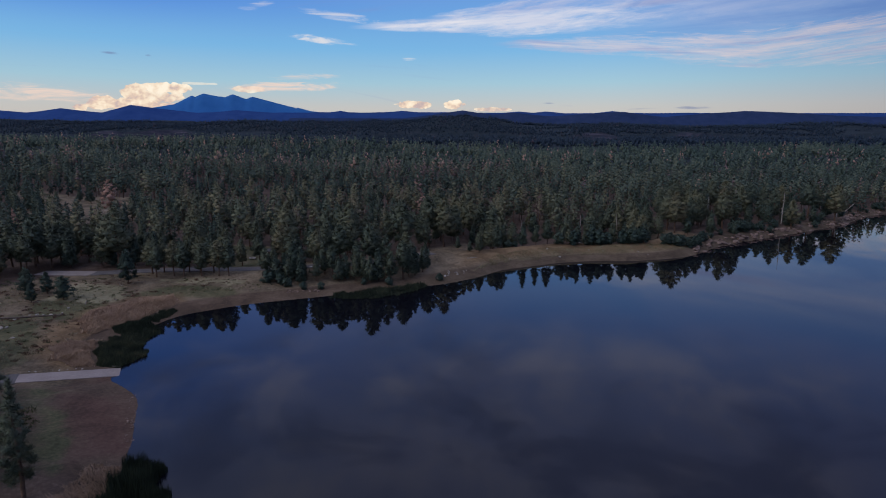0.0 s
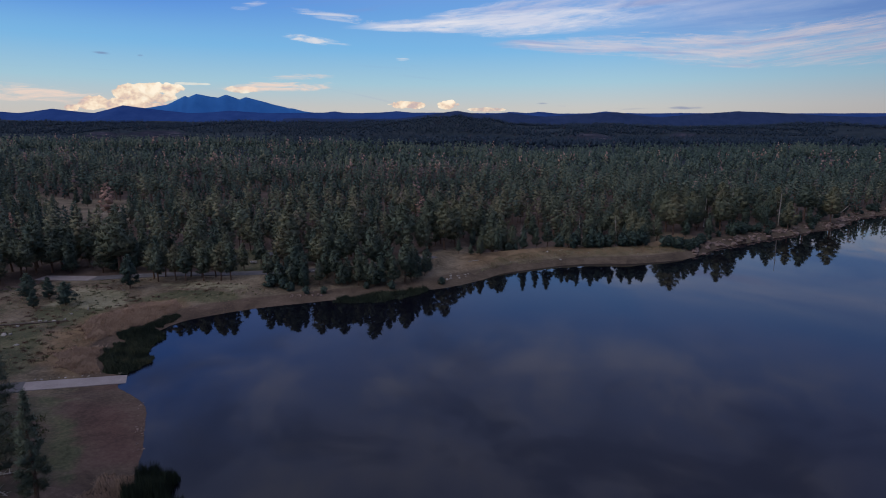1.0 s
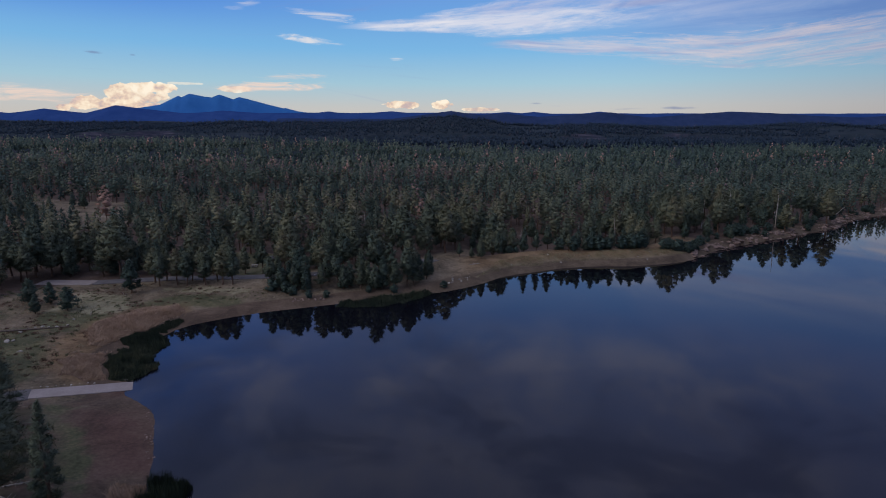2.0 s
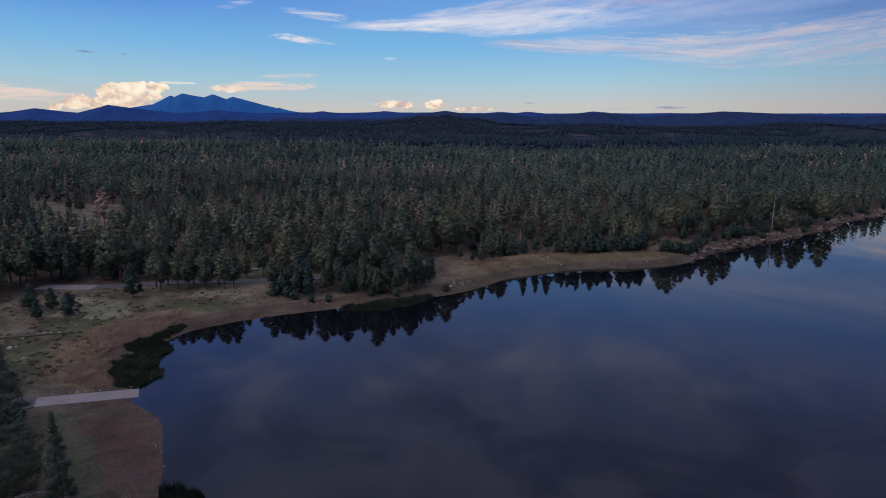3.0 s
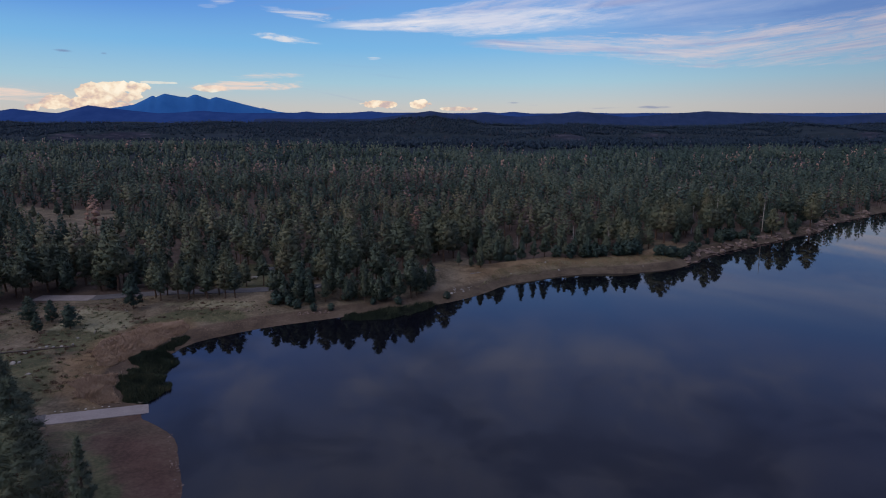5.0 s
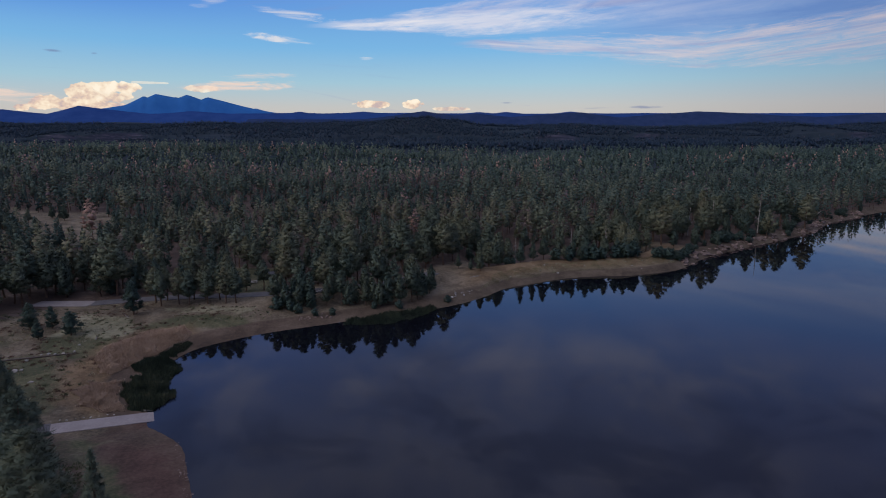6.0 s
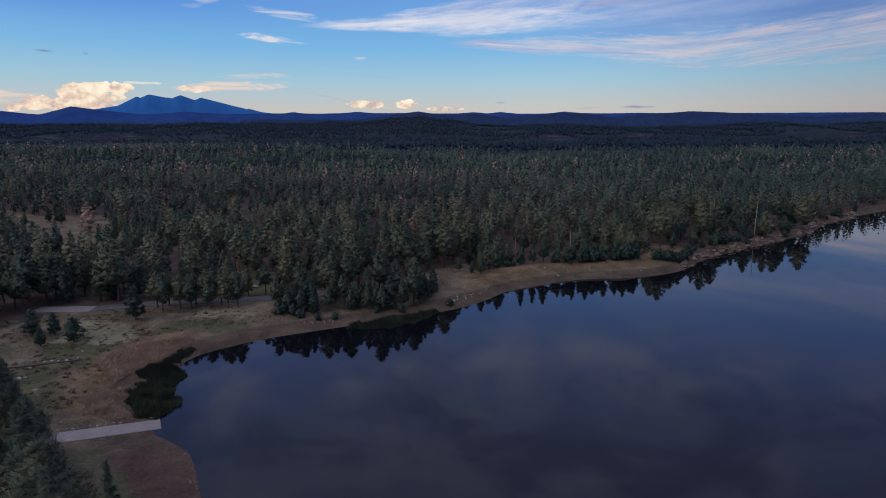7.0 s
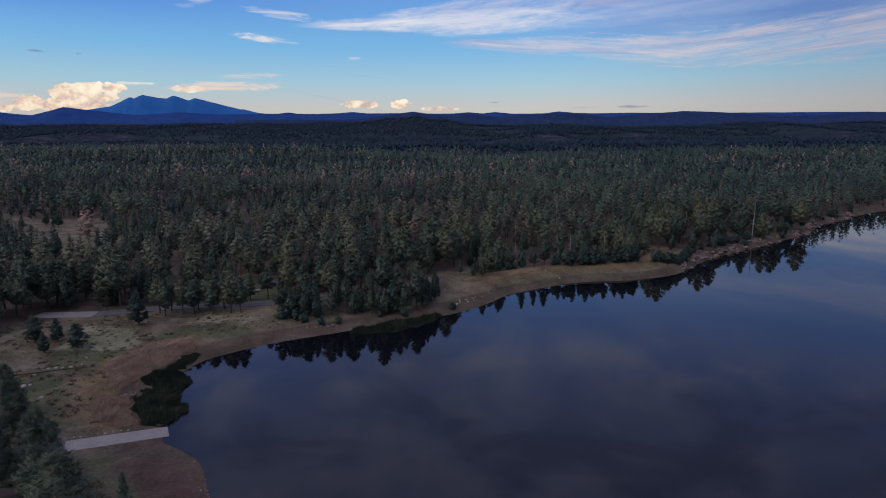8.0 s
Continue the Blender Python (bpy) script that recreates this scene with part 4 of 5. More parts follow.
plant(BUSHY, [(45.3, 228.0, 0.8), (50.6, 227.6, 0.95), (57.0, 228.1, 0.9), (61.3, 228.2, 1.0), (64.5, 229.2, 0.8), (70.8, 230.0, 0.9), (74.2, 230.4, 1.0),
              (78.2, 231.8, 1.05), (24.8, 221.5, 0.5), (27.5, 222.5, 0.4), (88.3, 231.8, 0.70), (90.8, 232.4, 0.78), (93.5, 231.6, 0.78), (96.2, 233.2, 0.74), (98.8, 232.8, 0.74), (101.8, 235.5, 0.74), (104.6, 238.2, 0.74),
              (-41, 168.3, 0.42), (-36, 169.5, 0.4), (-16.5, 175.6, 0.45), (-46, 170, 0.5), (-1.0, 181.5, 0.4), (131, 264, 0.95), (135.5, 267, 1.0), (140, 270, 0.9), (-52.5, 172.6, 0.7), (-48.5, 171.8, 0.6), (-24, 174.8, 0.4)])
plant(YOUNG + OLD[:1], [(47.2, 230.2, 0.72), (48.9, 226.9, 0.50), (53.0, 229.0, 0.80), (55.2, 227.4, 0.55), (59.0, 230.6, 0.84), (62.2, 231.5, 0.7), (66.8, 231.0, 0.62), (72.4, 233.2, 0.80), (76.0, 233.6, 0.86), (79.8, 233.8, 0.70), (81.5, 235.6, 0.8), (13.3, 213.4, 0.55), (20.7, 220.7, 0.9), (36, 226, 0.8), (31, 225, 0.9), (41, 229, 0.95)])
plant(YOUNG, [(-52.2, 178.4, 0.8), (-43.5, 177.2, 0.95), (-37.0, 180.0, 1.0), (-48.2, 176.2, 0.8), (-26.8, 177.0, 0.8), (-22.3, 176.6, 0.8), (-10.6, 182.0, 1.0), (-32.0, 176.6, 0.75)])
plant(OLD, [(-131, 179, 0.95), (-134, 171, 1.0), (-129.5, 168, 0.9), (-137, 184, 1.05), (-133, 190, 1.0), (-140, 176, 1.0), (-127, 162, 0.85), (-138, 164, 1.0), (-131, 156, 0.9), (-145, 170, 1.0), (-127, 176, 0.95), (-124, 191, 0.9), (-118, 193, 1.0), (-126, 196, 1.05), (-112, 192, 0.9), (-107, 195, 0.95), (-120, 201, 1.0), (-113, 203, 1.0), (-104, 202, 0.9), (-128, 205, 1.0), (23.0, 230.5, 1.22), (18.5, 226.0, 0.9), (112, 266, 1.15)])
g2 = np.random.default_rng(44)
spots = [(float(a), float(b)) for a, b in zip(g2.uniform(106, 300, 900), g2.uniform(232, 380, 900))]
sh = inland(*zip(*spots))
plant(BUSHY, [(*p, float(g2.uniform(0.3, 0.75))) for p, d in zip(spots, sh) if 1.5 < d < 8][:55])
plant(SNAG, [(61.2, 260, 1.2), (78.2, 260, 1.15, 8), (128, 285, 1.3), (167.7, 290.2, 1.35), (151.5, 305, 1.45), (216, 322, 1.35), (88, 290, 1.2), (110, 285, 1.25), (232, 345, 1.1, -12), (33, 246, 1.0), (27, 250, 0.9), (-8, 246, 1.0), (-33, 250, 1.1), (104, 300, 1.0), (150, 300, 1.0), (190, 330, 1.0)])


def forest_ok(x, y, s):
    """Where trees grow: behind the shore, outside the open ground."""
    right, mid = sstep(x, 95, 125), sstep(x, -8, 12)
    gap = 9 + 13 * sstep(x, 8, 20) * (1 - sstep(x, 88, 104)) - 7 * right
    ok = (s > gap) & ~in_loop(x, y, CLEARING) & ~in_loop(x, y, CAMP) & ~in_loop(x, y, MEADOW)
    ok &= ~((x < -50) & (x > -121) & (y < 181)) & ~((x < -55) & (x > -128) & (y < 187.5)) & (along(x, y, ROAD[0])[0] > 4.2)
    ok &= ~((np.abs(x - 3) < 8) & (y < 228)) & ~((np.abs(x - 84) < 4.5) & (y < 240))
    return ok & (y > 138)


def spread(cell, y0, y1, wide, seed):
    """Jittered places in a stretch of the plan."""
    g = np.random.default_rng(seed)
    xs, ys = np.meshgrid(np.arange(-wide(y1), 1.18 * wide(y1), cell), np.arange(y0, y1, cell))
    x = xs.ravel() + g.uniform(-0.48, 0.48, xs.size) * cell
    y = ys.ravel() + g.uniform(-0.48, 0.48, xs.size) * cell
    keep = (x > -wide(y)) & (x < 1.18 * wide(y))
    x, y = x[keep], y[keep]
    s = inland(x, y)
    ok = forest_ok(x, y, s) & (rough(x, y, 30, 77, 2) > -0.38)
    return x[ok], y[ok], s[ok], g


def grove_level(x, y, g):
    """For each tree: old and tall or young, its tone, dimmed far off and to the right, and whether it has died."""
    old = g.random(len(x)) < 0.42 + rough(x, y, 45, 83, 2) * 0.9 + 0.18 * sstep(x, 20, 120)
    old &= ~((x < -120) & (x > -225) & (y > 225) & (y < 290))
    # Tone falls with distance and rightwards: dimmer light and haze put into the tint
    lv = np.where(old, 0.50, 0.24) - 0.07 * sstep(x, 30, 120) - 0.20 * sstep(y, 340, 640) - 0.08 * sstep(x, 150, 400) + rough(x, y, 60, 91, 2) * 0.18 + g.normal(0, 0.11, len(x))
    dead = g.random(len(x)) < 0.010 + 0.05 * (rough(x, y, 90, 95, 2) > 0.10) * sstep(y, 300, 420) + 0.6 * np.exp(-((x + 70) / 130) ** 4 - ((y - 520 - rough(x, y, 80, 97, 2) * 60) / 32) ** 2)
    old |= dead & (g.random(len(x)) < 0.6)
    return old, np.where(dead, g.uniform(0.84, 1.0, len(x)), np.clip(lv, 0.02, 0.72)), dead


# the stretch nearest the shore: trees of their own
x, y, s, g = spread(7.7, 138, 330, lambda v: 0.78 * np.asarray(v) + 30, 3)
order = np.argsort(s)
near_n = 0
rest = []
for k in order:
    if not far_from(taken[-400:], x[k], y[k], 4.0):
        continue
    if near_n < 230 and s[k] < 60:
        kind, lo, hi = (OLD, 1.0, 1.5) if g.random() < 0.5 else (YOUNG, 0.65, 1.2)
        ob = kind[int(g.integers(len(kind)))]
        stand(ob, x[k], y[k], g.uniform(lo, hi) * (0.80 if s[k] < 26 and x[k] < 100 else 1.0), g.uniform(0, 360), 0, g.uniform(0.95, 1.2))
        taken.append((x[k], y[k]))
        near_n += 1
    else:
        rest.append(k)


def woods(name, label, x, y, s, g, spec, count, trunks, mat=NEEDLES, bulk=1.0):
    """Many trees in one mesh: a few shapes, turned, scaled and tinted tree by tree."""
    shapes = []
    for k in range(count):
        r = np.random.default_rng(900 + k)
        h, b, rad = (17.0, r.uniform(0.16, 0.34), r.uniform(3.3, 4.2)) if k % 2 else (10.5, r.uniform(0.04, 0.16), r.uniform(2.6, 3.2))
        shapes.append((crown_tris(r, h, b, rad * bulk, "old" if k % 2 else "cone", *spec), h, b))
    old, level, dead = grove_level(x, y, g)
    z = ground_z(x, y, s)
    pick, turn = g.integers(count // 2, size=len(x)) * 2 + old, g.uniform(0, 2 * math.pi, len(x))
    size, wide = np.where(old, g.uniform(0.72, 1.14, len(x)), g.uniform(0.62, 1.22, len(x))), g.uniform(0.9, 1.18, len(x))
    V, T, M, N = [], [], [], []
    for k in range(len(x)):
        (tri, tint, face), h, b = shapes[pick[k]]
        c, w = math.cos(turn[k]), math.sin(turn[k])
        v = tri.reshape(-1, 3) * (size[k] * wide[k], size[k] * wide[k], size[k])
        v = np.stack([v[:, 0] * c - v[:, 1] * w, v[:, 0] * w + v[:, 1] * c, v[:, 2]], 1) + (x[k], y[k], z[k])
        V.append(v)
        f = face
        N.append(np.stack([f[:, 0] * c - f[:, 1] * w, f[:, 0] * w + f[:, 1] * c, f[:, 2]], 1))
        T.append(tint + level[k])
        M.append(np.zeros(len(tri), np.int32))
        if trunks:
            hh, r0 = h * size[k] * 0.9, 0.22 * size[k] + 0.05
            ang = np.array([0, 2.094, 4.189]) + turn[k]
            ring = np.stack([np.cos(ang) * r0, np.sin(ang) * r0, 0 * ang - 0.3], 1)
            side = [np.stack([ring[j], ring[(j + 1) % 3], np.array([0, 0, hh])]) for j in range(3)]
            V.append(np.concatenate(side) + (x[k], y[k], z[k]))
            N.append(np.repeat(np.stack([np.cos(ang + 1.047), np.sin(ang + 1.047), 0 * ang], 1), 3, 0))
            T.append(np.zeros(3))
            M.append(np.ones(3, np.int32))
    V = np.concatenate(V)
    me = mesh_from(name, V, np.arange(len(V)).reshape(-1, 3), [mat, BARK], np.concatenate(M), np.concatenate(T), normals=np.concatenate(N))
    tagged(new(name, me), label, "forest", kind="stuff")


r = np.array(rest)
wide = lambda v: 0.78 * np.asarray(v) + 30
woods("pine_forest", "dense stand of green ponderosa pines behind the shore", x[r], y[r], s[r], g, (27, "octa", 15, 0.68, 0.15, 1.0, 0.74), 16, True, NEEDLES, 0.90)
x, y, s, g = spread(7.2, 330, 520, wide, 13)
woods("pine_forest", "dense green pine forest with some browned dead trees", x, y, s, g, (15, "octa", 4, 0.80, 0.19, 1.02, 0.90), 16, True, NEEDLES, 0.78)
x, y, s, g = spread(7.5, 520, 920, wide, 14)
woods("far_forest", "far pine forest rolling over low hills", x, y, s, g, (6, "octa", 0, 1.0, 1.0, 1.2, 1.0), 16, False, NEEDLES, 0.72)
x, y, s, g = spread(14.0, 980, 3050, lambda v: 0.74 * np.asarray(v), 15)
wall = 1960 + rough(x, y * 0.1, 420, 31, 4) * 330
ok = (rough(x, y, 200, 98, 3) > -0.40) & ((y < wall - 6) | (y > wall + 26) | (g.random(len(x)) < 0.25)) & ((y < wall - 150) | (y > wall - 100) | (g.random(len(x)) < 0.35))
woods("far_forest", "distant dark woods on a high plateau above a canyon", x[ok], y[ok], s[ok], g, (2, "cap", 0, 1.0, 1.0, 2.2, 1.0), 8, False, HAZED_NEEDLES)
for proto in OLD + YOUNG + BUSHY + PLUME + NEAR + SNAG:
    drop_proto(proto)

# ---- paved and built things ----


def ribbon(name, pts, half, thick, mat, label, category, step=1.5, lift=0.0):
    """A paved strip along a centre line, with a bevelled edge and real thickness."""
    p = np.array(pts, float)
    seg = np.linalg.norm(np.diff(p[:, :2], axis=0), axis=1)
    run = np.concatenate([[0], np.cumsum(seg)])
    u = np.linspace(0, run[-1], max(2, int(run[-1] / step)))
    c = np.stack([np.interp(u, run, p[:, k]) for k in range(3)], 1)
    t = np.gradient(c[:, :2], axis=0)
    t /= np.linalg.norm(t, axis=1)[:, None]
    side = np.stack([-t[:, 1], t[:, 0]], 1)
    bm = bmesh.new()
    rows = []
    for k in range(len(c)):
        w = half + 0.07 * math.sin(k * 1.9) * (lift == 0.0)
        row = []
        for off, dz in ((-w, -thick), (-w, -0.03), (-w + 0.05, 0), (w - 0.05, 0), (w, -0.03), (w, -thick)):
            row.append(bm.verts.new((c[k, 0] + side[k, 0] * off, c[k, 1] + side[k, 1] * off, c[k, 2] + dz + lift)))
        rows.append(row)
    for a, b in zip(rows, rows[1:]):
        for j in range(5):
            bm.faces.new((a[j], b[j], b[j + 1], a[j + 1]))
    bm.faces.new(rows[0])
    bm.faces.new(rows[-1][::-1])
    bmesh.ops.recalc_face_normals(bm, faces=bm.faces)
    me = bpy.data.meshes.new(name)
    bm.to_mesh(me)
    bm.free()
    me.materials.append(mat)
    return tagged(new(name, me), label, category)


tagged(ribbon("boat_ramp", *RAMP, 0.35, CONCRETE, "pale pinkish concrete boat ramp running into the lake", "boat ramp", lift=0.001), kind="structure")
tagged(ribbon("access_road", LANE[0], LANE[1], 0.3, ASPHALT, "grey asphalt lane leading down to the boat ramp", "road"), kind="structure")
tagged(ribbon("parking_pad", PAD[0], PAD[1], 0.3, CONCRETE, "pale concrete parking pad at the forest edge", "parking pad", lift=0.001), kind="structure")
tagged(ribbon("forest_road", ROAD[0], ROAD[1], 0.3, ASPHALT, "grey asphalt road running behind the first pines", "road"), kind="structure")
for k in range(5):
    bm = bmesh.new()
    bmesh.ops.create_cube(bm, size=1.0, matrix=Matrix.LocRotScale((-41.5 + 2.6 * k, 186.2 + 0.55 * k, 4.33 + 0.04 * k), Euler((0, 0, radians(62))), (4.4, 0.16, 0.03)))
    me = bpy.data.meshes.new("parking_line")
    bm.to_mesh(me)
    bm.free()
    me.materials.append(PAINT)
    tagged(new("parking_line", me), "white painted parking line on grey asphalt", "road marking", "parking lines")


def box(sx, sy, sz, m, bevel=0.03):
    bm = bmesh.new()
    bmesh.ops.create_cube(bm, size=1.0, matrix=m @ Matrix.Diagonal((sx, sy, sz, 1)))
    bmesh.ops.bevel(bm, geom=list(bm.edges), offset=bevel, segments=1, affect="EDGES")
    return bm


def build_shelter(x, y, turn):
    ob = tagged(new("picnic_shelter"), "small dark-roofed picnic shelter among the pines", "shelter")
    ob.matrix_world = pose(x, y, float(ground_z([x], [y])[0]), 0, 0, turn)
    for sx in (-1.7, 1.7):
        for sy in (-1.2, 1.2):
            part("post", box(0.16, 0.16, 2.4, pose(sx, sy, 1.2)), WOOD, ob)
    part("back_wall", box(3.4, 0.08, 1.9, pose(0, 1.2, 0.95)), WOOD, ob)
    for sgn in (-1, 1):
        part("roof_panel", box(4.4, 2.1, 0.09, pose(0, sgn * 0.95, 2.72, -sgn * 22)), ROOF, ob)


def build_table(x, y, turn):
    ob = tagged(new("picnic_table"), "pale concrete picnic table standing in grass", "picnic table", "picnic tables")
    ob.matrix_world = pose(x, y, float(ground_z([x], [y])[0]), 0, 0, turn)
    part("tabletop", box(2.2, 0.85, 0.08, pose(0, 0, 0.75)), PALE_ROCK, ob)
    for sgn in (-1, 1):
        part("bench", box(2.2, 0.35, 0.07, pose(0, sgn * 0.8, 0.45)), PALE_ROCK, ob)
        part("leg", box(0.12, 1.5, 0.72, pose(sgn * 0.75, 0, 0.36)), PALE_ROCK, ob)


build_shelter(-59.7, 204.0, 20)
build_table(-66.0, 200.5, 10)
build_table(-63.0, 209.5, -25)

# ---- reeds and grass ----


def blades(name, label, category, zone, count, height, width, mat, level, seed, lean=0.18, spread_tint=0.12, dome=0.0):
    """Standing blades over a zone of the plan, clumped and uneven in height."""
    g = np.random.default_rng(seed)
    p = np.array(zone)
    lo, hi = p.min(0) - 1, p.max(0) + 1
    x, y = g.uniform(lo[0], hi[0], count * 6), g.uniform(lo[1], hi[1], count * 6)
    ok = in_loop(x + rough(x, y, 2.5, 3) * 1.6, y + rough(x, y, 2.5, 8) * 1.6, zone)
    x, y = x[ok][:count], y[ok][:count]
    n = len(x)
    z = np.maximum(ground_z(x, y), -0.25) - 0.05
    h = height * g.uniform(0.55, 1.1, n) * (0.85 + rough(x, y, 3.0, 6) * 0.8)
    if dome:
        d = np.full(n, 1e9)
        for (ax, ay), (bx, by) in zip(zone, zone[1:] + zone[:1]):
            u = np.clip(((x - ax) * (bx - ax) + (y - ay) * (by - ay)) / ((bx - ax) ** 2 + (by - ay) ** 2), 0, 1)
            d = np.minimum(d, np.hypot(x - ax - u * (bx - ax), y - ay - u * (by - ay)))
        h *= 0.45 + 0.55 * np.sqrt(np.clip(d / dome, 0, 1))
    a = g.uniform(0, 6.28, n)
    w = width * g.uniform(0.6, 1.3, n)
    base = np.stack([x, y, z], 1)
    e = np.stack([np.cos(a) * w, np.sin(a) * w, 0 * w], 1)
    wind = rough(x, y, 6, 12)[:, None] * np.array([[1.0, 0.6]]) * 1.5
    tipv = base + np.stack([0 * h, 0 * h, h], 1)
    tipv[:, :2] += (g.normal(0, lean, (n, 2)) + wind * lean * 1.5) * h[:, None]
    V = np.stack([base - e, base + e, tipv], 1).reshape(-1, 3)
    tint = level + rough(x, y, 2.2, 15) * 0.35 + g.normal(0, spread_tint, n)
    me = mesh_from(name, V, np.arange(n * 3).reshape(-1, 3), [mat], tint=np.clip(tint, 0, 1))
    tagged(new(name, me), label, category, kind="stuff")


blades("reed_bed", "dense dark green reeds standing in the lake's edge", "reeds", REED_BAY, 14000, 1.75, 0.08, REED, 0.47, 101, 0.22, 0.09, 4.5)
blades("reed_bed", "rounded clump of dark green reeds in a cove", "reeds", REED_COVE, 8500, 1.7, 0.08, REED, 0.40, 111, 0.22, 0.09, 4.5)
blades("reed_bed", "narrow fringe of dark green reeds below dry grass", "reeds", REED_TAIL, 2500, 1.1, 0.07, REED, 0.34, 112, 0.12, 0.09, 1.5)
blades("reed_bed", "tall dark green reeds standing in shallow water", "reeds", REED_NEAR, 16000, 3.2, 0.05, REED, 0.30, 102, 0.07)
blades("reed_bed", "low band of green reeds along the forest shore", "reeds", REED_STRIP, 9000, 1.3, 0.08, REED, 0.42, 103)
blades("dry_grass", "tall straw-coloured dry grass beside the reeds", "grass", STRAW_BAY, 9000, 1.0, 0.07, STRAW, 0.66, 104, 0.5, 0.08, 3.0)
blades("dry_grass", "matted straw-coloured dry grass on the lake bank", "grass", STRAW_BANK, 24000, 1.0, 0.08, STRAW, 0.66, 105, 0.6, 0.07, 3.0)
blades("dry_grass", "matted straw-coloured dry grass beside tall reeds", "grass", STRAW_NEAR, 5000, 0.8, 0.05, STRAW, 0.5, 106, 0.5)
blades("meadow_grass", "thin dry meadow grass between shore and forest", "grass", MEADOW, 22000, 0.34, 0.045, STRAW, 0.22, 107, 0.5)
DAM_TOP = [(10, 192), (21, 204.5), (45, 217), (70, 219.5), (94, 227.5), (99, 233.5), (84, 231.5), (60, 226), (40, 223), (20, 212)]
blades("dam_grass", "short olive and tan grass on the earth dam", "grass", DAM_TOP, 16000, 0.42, 0.06, HAY, 0.45, 113, 0.5)


def tufts(name, label, zone, clumps, per, size, height, mat, level, seed):
    """Low bushy clumps strewn over a zone of the plan, thick in some places and absent in others."""
    g = np.random.default_rng(seed)
    p = np.array(zone)
    cx, cy = (g.uniform(p[:, k].min(), p[:, k].max(), clumps * 8) for k in (0, 1))
    ok = in_loop(cx, cy, zone) & (rough(cx, cy, 14, seed, 3) > 0.02) & (inland(cx, cy) > 3) & (along(cx, cy, PAD[0])[0] > 5) & (along(cx, cy, LANE[0])[0] > 4)
    cx, cy = cx[ok][:clumps], cy[ok][:clumps]
    r = size * g.uniform(0.5, 1.4, len(cx))
    x, y = (np.repeat(c, per) + np.repeat(r, per) * g.normal(0, 0.5, len(c) * per) for c in (cx, cy))
    n = len(x)
    z = ground_z(x, y) - 0.03
    h = height * np.repeat(r / size, per) * g.uniform(0.5, 1.1, n)
    a, w = g.uniform(0, 6.28, n), 0.07 * g.uniform(0.6, 1.4, n)
    base = np.stack([x, y, z], 1)
    e = np.stack([np.cos(a) * w, np.sin(a) * w, 0 * w], 1)
    tip = base + np.stack([g.normal(0, 0.4, n) * h, g.normal(0, 0.4, n) * h, h], 1)
    V = np.stack([base - e, base + e, tip], 1).reshape(-1, 3)
    tint = level + np.repeat(g.uniform(-0.25, 0.25, len(cx)), per) + g.normal(0, 0.06, n)
    tagged(new(name, mesh_from(name, V, np.arange(n * 3).reshape(-1, 3), [mat], tint=np.clip(tint, 0, 1))), label, "grass", kind="stuff")


WIDE_MEADOW = [(-135, 100), (-84, 103), (-80, 122), (-88, 140), (-78, 158), (-50, 168), (-50, 174), (-96, 177), (-128, 176)]
tufts("green_tufts", "low dark green herbs strewn over the meadow", WIDE_MEADOW, 320, 28, 0.55, 0.35, HERB, 0.45, 121)
tufts("brown_tufts", "reddish brown dead weeds strewn over the meadow", WIDE_MEADOW, 300, 28, 0.55, 0.4, WEED, 0.45, 122)
tufts("straw_tufts", "pale straw tufts strewn over the meadow", WIDE_MEADOW, 420, 26, 0.6, 0.35, HAY, 0.75, 123)
tufts("green_tufts", "low dark green herbs on the bank above the ramp", [(-88, 92), (-66, 94), (-50, 70), (-62, 62), (-95, 80)], 160, 28, 0.6, 0.4, HERB, 0.5, 124)

# ---- rocks, logs ----


def make_rock(seed, mat, label, category, group):
    bm = bmesh.new()
    bmesh.ops.create_icosphere(bm, subdivisions=2, radius=1.0)
    r = random.Random(seed)
    squash = Vector((r.uniform(0.8, 1.3), r.uniform(0.7, 1.1), r.uniform(0.45, 0.75)))
    off = Vector((seed * 3.7, seed * 1.3, 0))
    for v in bm.verts:
        d = 1 + 0.55 * noise.noise(v.co * 1.1 + off) + 0.2 * noise.noise(v.co * 3.1 + off)
        v.co = Vector((v.co.x * squash.x, v.co.y * squash.y, v.co.z * squash.z)) * d
    me = bpy.data.meshes.new("boulder")
    bm.to_mesh(me)
    bm.free()
    me.materials.append(mat)
    return tagged(new("boulder", me), label, category, group)


BOULDER = [make_rock(k, ROCK, "rough reddish brown boulder on the lake bank", "rock", "boulders of the bank") for k in range(5)]
PALE = [make_rock(20 + k, PALE_ROCK, "pale weathered stone lying on dry ground", "rock", "scattered pale stones") for k in range(3)]


def scatter(kind, spots, seed):
    g = np.random.default_rng(seed)
    for x, y, size in spots:
        z = float(ground_z([x], [y])[0])
        k = kind[int(g.integers(len(kind)))]
        m = Matrix.LocRotScale((x, y, z + size * 0.12), Euler((g.uniform(-0.3, 0.3), g.uniform(-0.3, 0.3), g.uniform(0, 6.28))), (size, size, size * g.uniform(0.7, 1.1)))
        ob = copy_thing(k, m)
        ob.matrix_basis = m


def bank_spots(x0, x1, y0, y1, lo, hi, count, small, big, seed):
    g = np.random.default_rng(seed)
    x, y = g.uniform(x0, x1, count * 60), g.uniform(y0, y1, count * 60)
    s = inland(x, y)
    ok = np.where((s > lo) & (s < hi))[0][:count]
    return [(float(x[k]), float(y[k]), float(small + (big - small) * g.random() ** 2.2)) for k in ok]


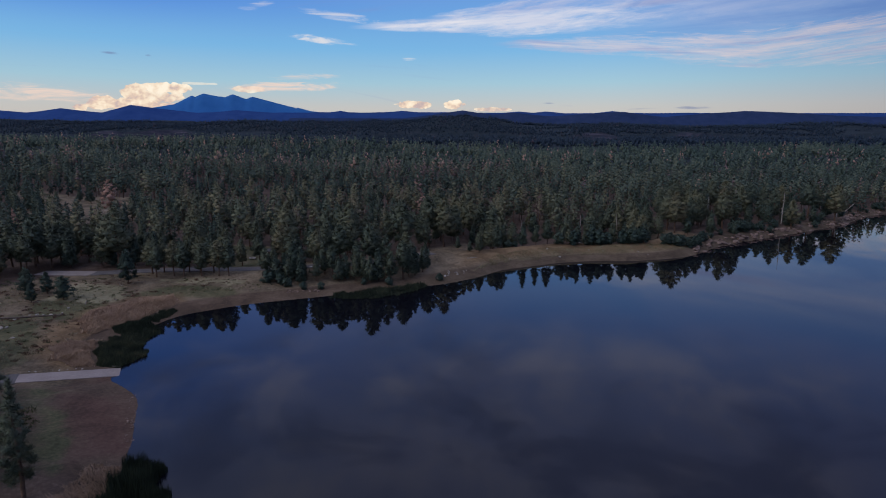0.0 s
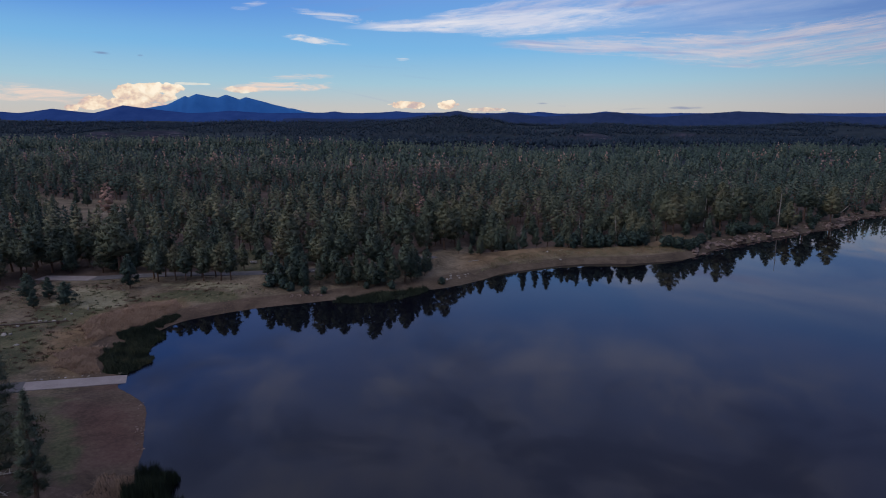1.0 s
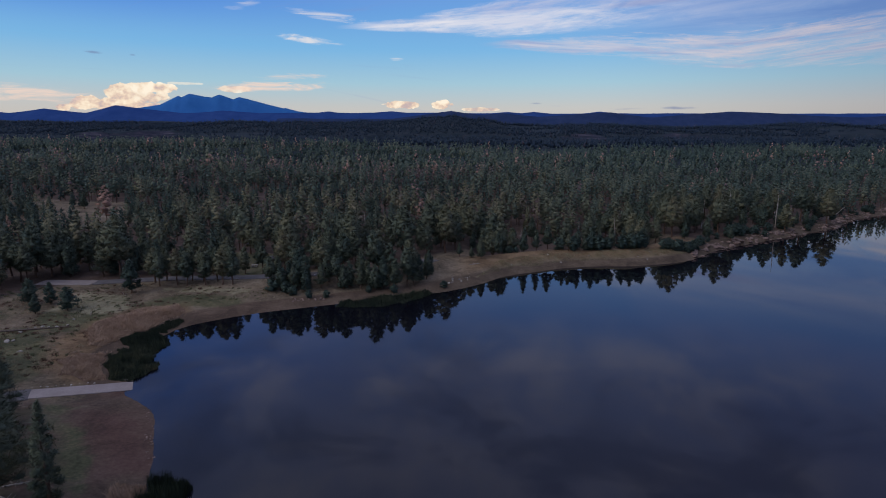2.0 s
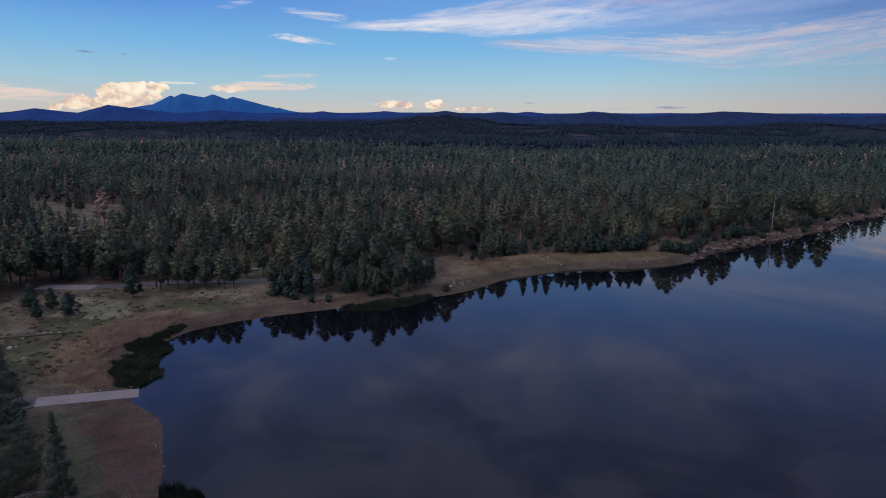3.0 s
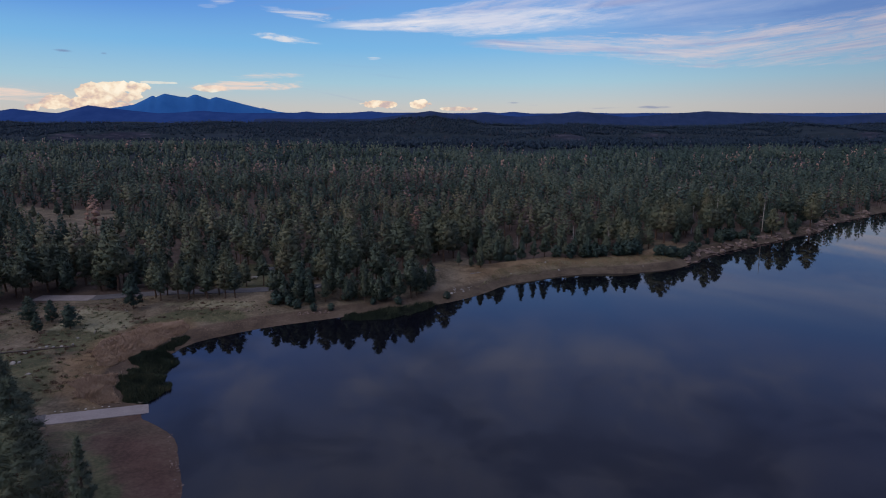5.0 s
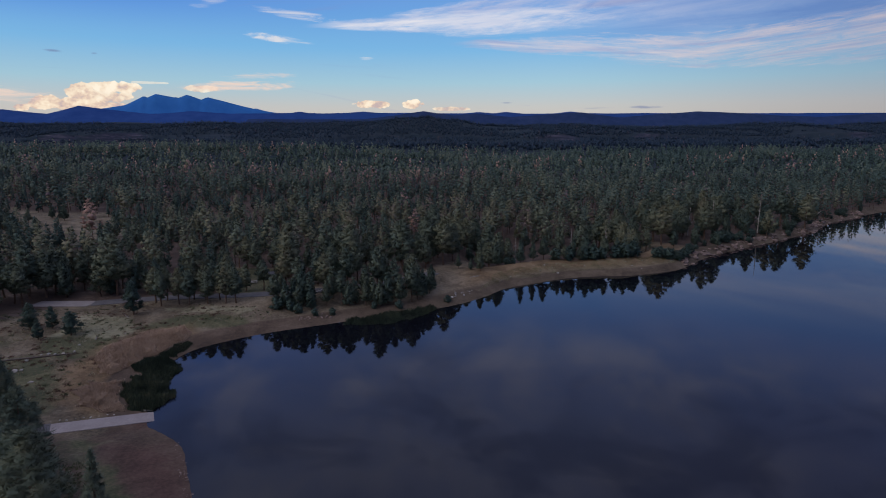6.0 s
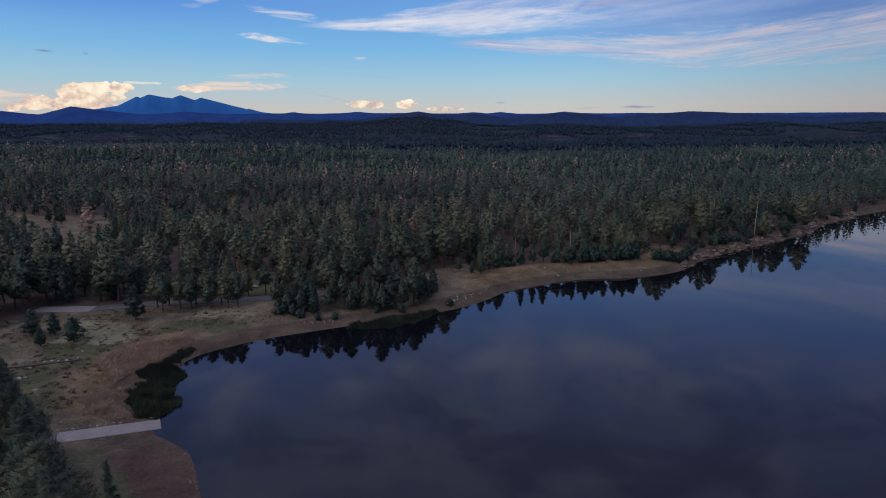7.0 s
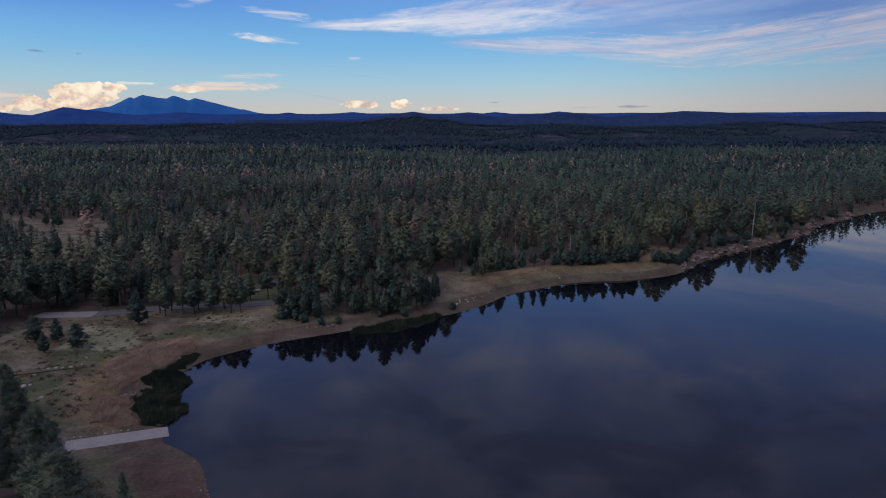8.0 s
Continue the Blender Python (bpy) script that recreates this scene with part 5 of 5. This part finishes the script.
scatter(BOULDER, bank_spots(100, 290, 228, 376, -0.5, 5.0, 250, 0.4, 1.7, 201), 202)
scatter(BOULDER, bank_spots(-47, -36, 165, 171, 3.5, 8, 26, 0.2, 0.55, 203), 204)
scatter(PALE, bank_spots(-3, 8, 178, 192, 3, 8, 16, 0.2, 0.5, 205), 206)
scatter(PALE, bank_spots(20, 100, 200, 232, 3, 12, 22, 0.12, 0.4, 207), 208)
scatter(PALE, [(-79.6 + 1.15 * k, 105.0 + 0.52 * k + 0.25 * math.sin(k * 2.1), 0.10 + 0.05 * (k % 3)) for k in range(9)], 209)
scatter(BOULDER, bank_spots(-56, -44, 80, 106, -0.3, 1.2, 60, 0.06, 0.2, 210), 211)
scatter(PALE, [(-112, 138, 0.5), (-98.5, 126, 0.6), (-97.6, 126.6, 0.45), (-92.5, 121, 0.5), (-94, 143, 0.35), (-101, 119, 0.4), (-87, 152, 0.3), (-100, 132.5, 0.45), (-106, 125, 0.4), (-99, 136.2, 0.3), (-97.6, 136.6, 0.4), (-96.3, 136.8, 0.3), (-94.6, 137.2, 0.35), (-93, 138.6, 0.3)], 212)
for proto in BOULDER + PALE:
    drop_proto(proto)


def build_log(x0, y0, x1, y1, r0, r1, stubs, seed, mat, label, raise_end=0.0):
    g = np.random.default_rng(seed)
    za, zb = (float(ground_z([a], [b])[0]) for a, b in ((x0, y0), (x1, y1)))
    a, b = np.array([x0, y0, za + r0 * 0.7]), np.array([x1, y1, zb + r1 * 0.7 + raise_end])
    limbs = [([a, a * 0.7 + b * 0.3 + (0, 0, 0.04), a * 0.35 + b * 0.65, b], [r0, r0 * 0.92, r0 * 0.5 + r1 * 0.5, r1])]
    for k in range(stubs):
        u = g.uniform(0.3, 0.97)
        p = a * (1 - u) + b * u
        limbs.append(([p, p + (g.uniform(-1.0, 1.0), g.uniform(-1.0, 1.0), g.uniform(0.1, 0.6))], [r1 * 0.8, 0.02]))
    tagged(new("fallen_log", limbs_mesh("fallen_log", limbs, mat, 7)), label, "log", "fallen logs")


build_log(-108.5, 130.0, -91.9, 137.5, 0.26, 0.12, 10, 301, WOOD, "long weathered fallen trunk lying in meadow grass")
build_log(-77.1, 96.6, -73.2, 94.8, 0.2, 0.12, 3, 302, WOOD, "short brown log lying beside the lane")
build_log(225.4, 331.6, 231.6, 331.7, 0.3, 0.12, 3, 303, DEAD, "bleached trunk leaning out over the lake bank", 7.0)
build_log(-61.5, 71.2, -58.5, 73.2, 0.12, 0.05, 16, 304, DEAD, "bleached dead branches heaped on the ground")
build_log(-60.5, 69.5, -56.5, 67.6, 0.10, 0.04, 14, 305, DEAD, "bleached dead branches heaped on the ground")
build_log(-66.0, 111.4, -63.2, 111.2, 0.10, 0.05, 3, 306, DEAD, "pale driftwood at the end of the ramp")
build_log(-91.9, 146.4, -91.6, 146.7, 0.16, 0.08, 1, 307, DEAD, "pale broken stump standing in the meadow", 0.9)
build_log(-94.0, 166.5, -91.2, 163.2, 0.12, 0.05, 4, 308, DEAD, "pale fallen branch under a lone pine")
build_log(-7.5, 211.0, -4.5, 207.5, 0.16, 0.10, 2, 309, DEAD, "pale fallen trunk on bare ground by the forest")
build_log(8.5, 203.5, 12.5, 206.0, 0.12, 0.06, 5, 310, DEAD, "pale fallen branch at the end of the dam")
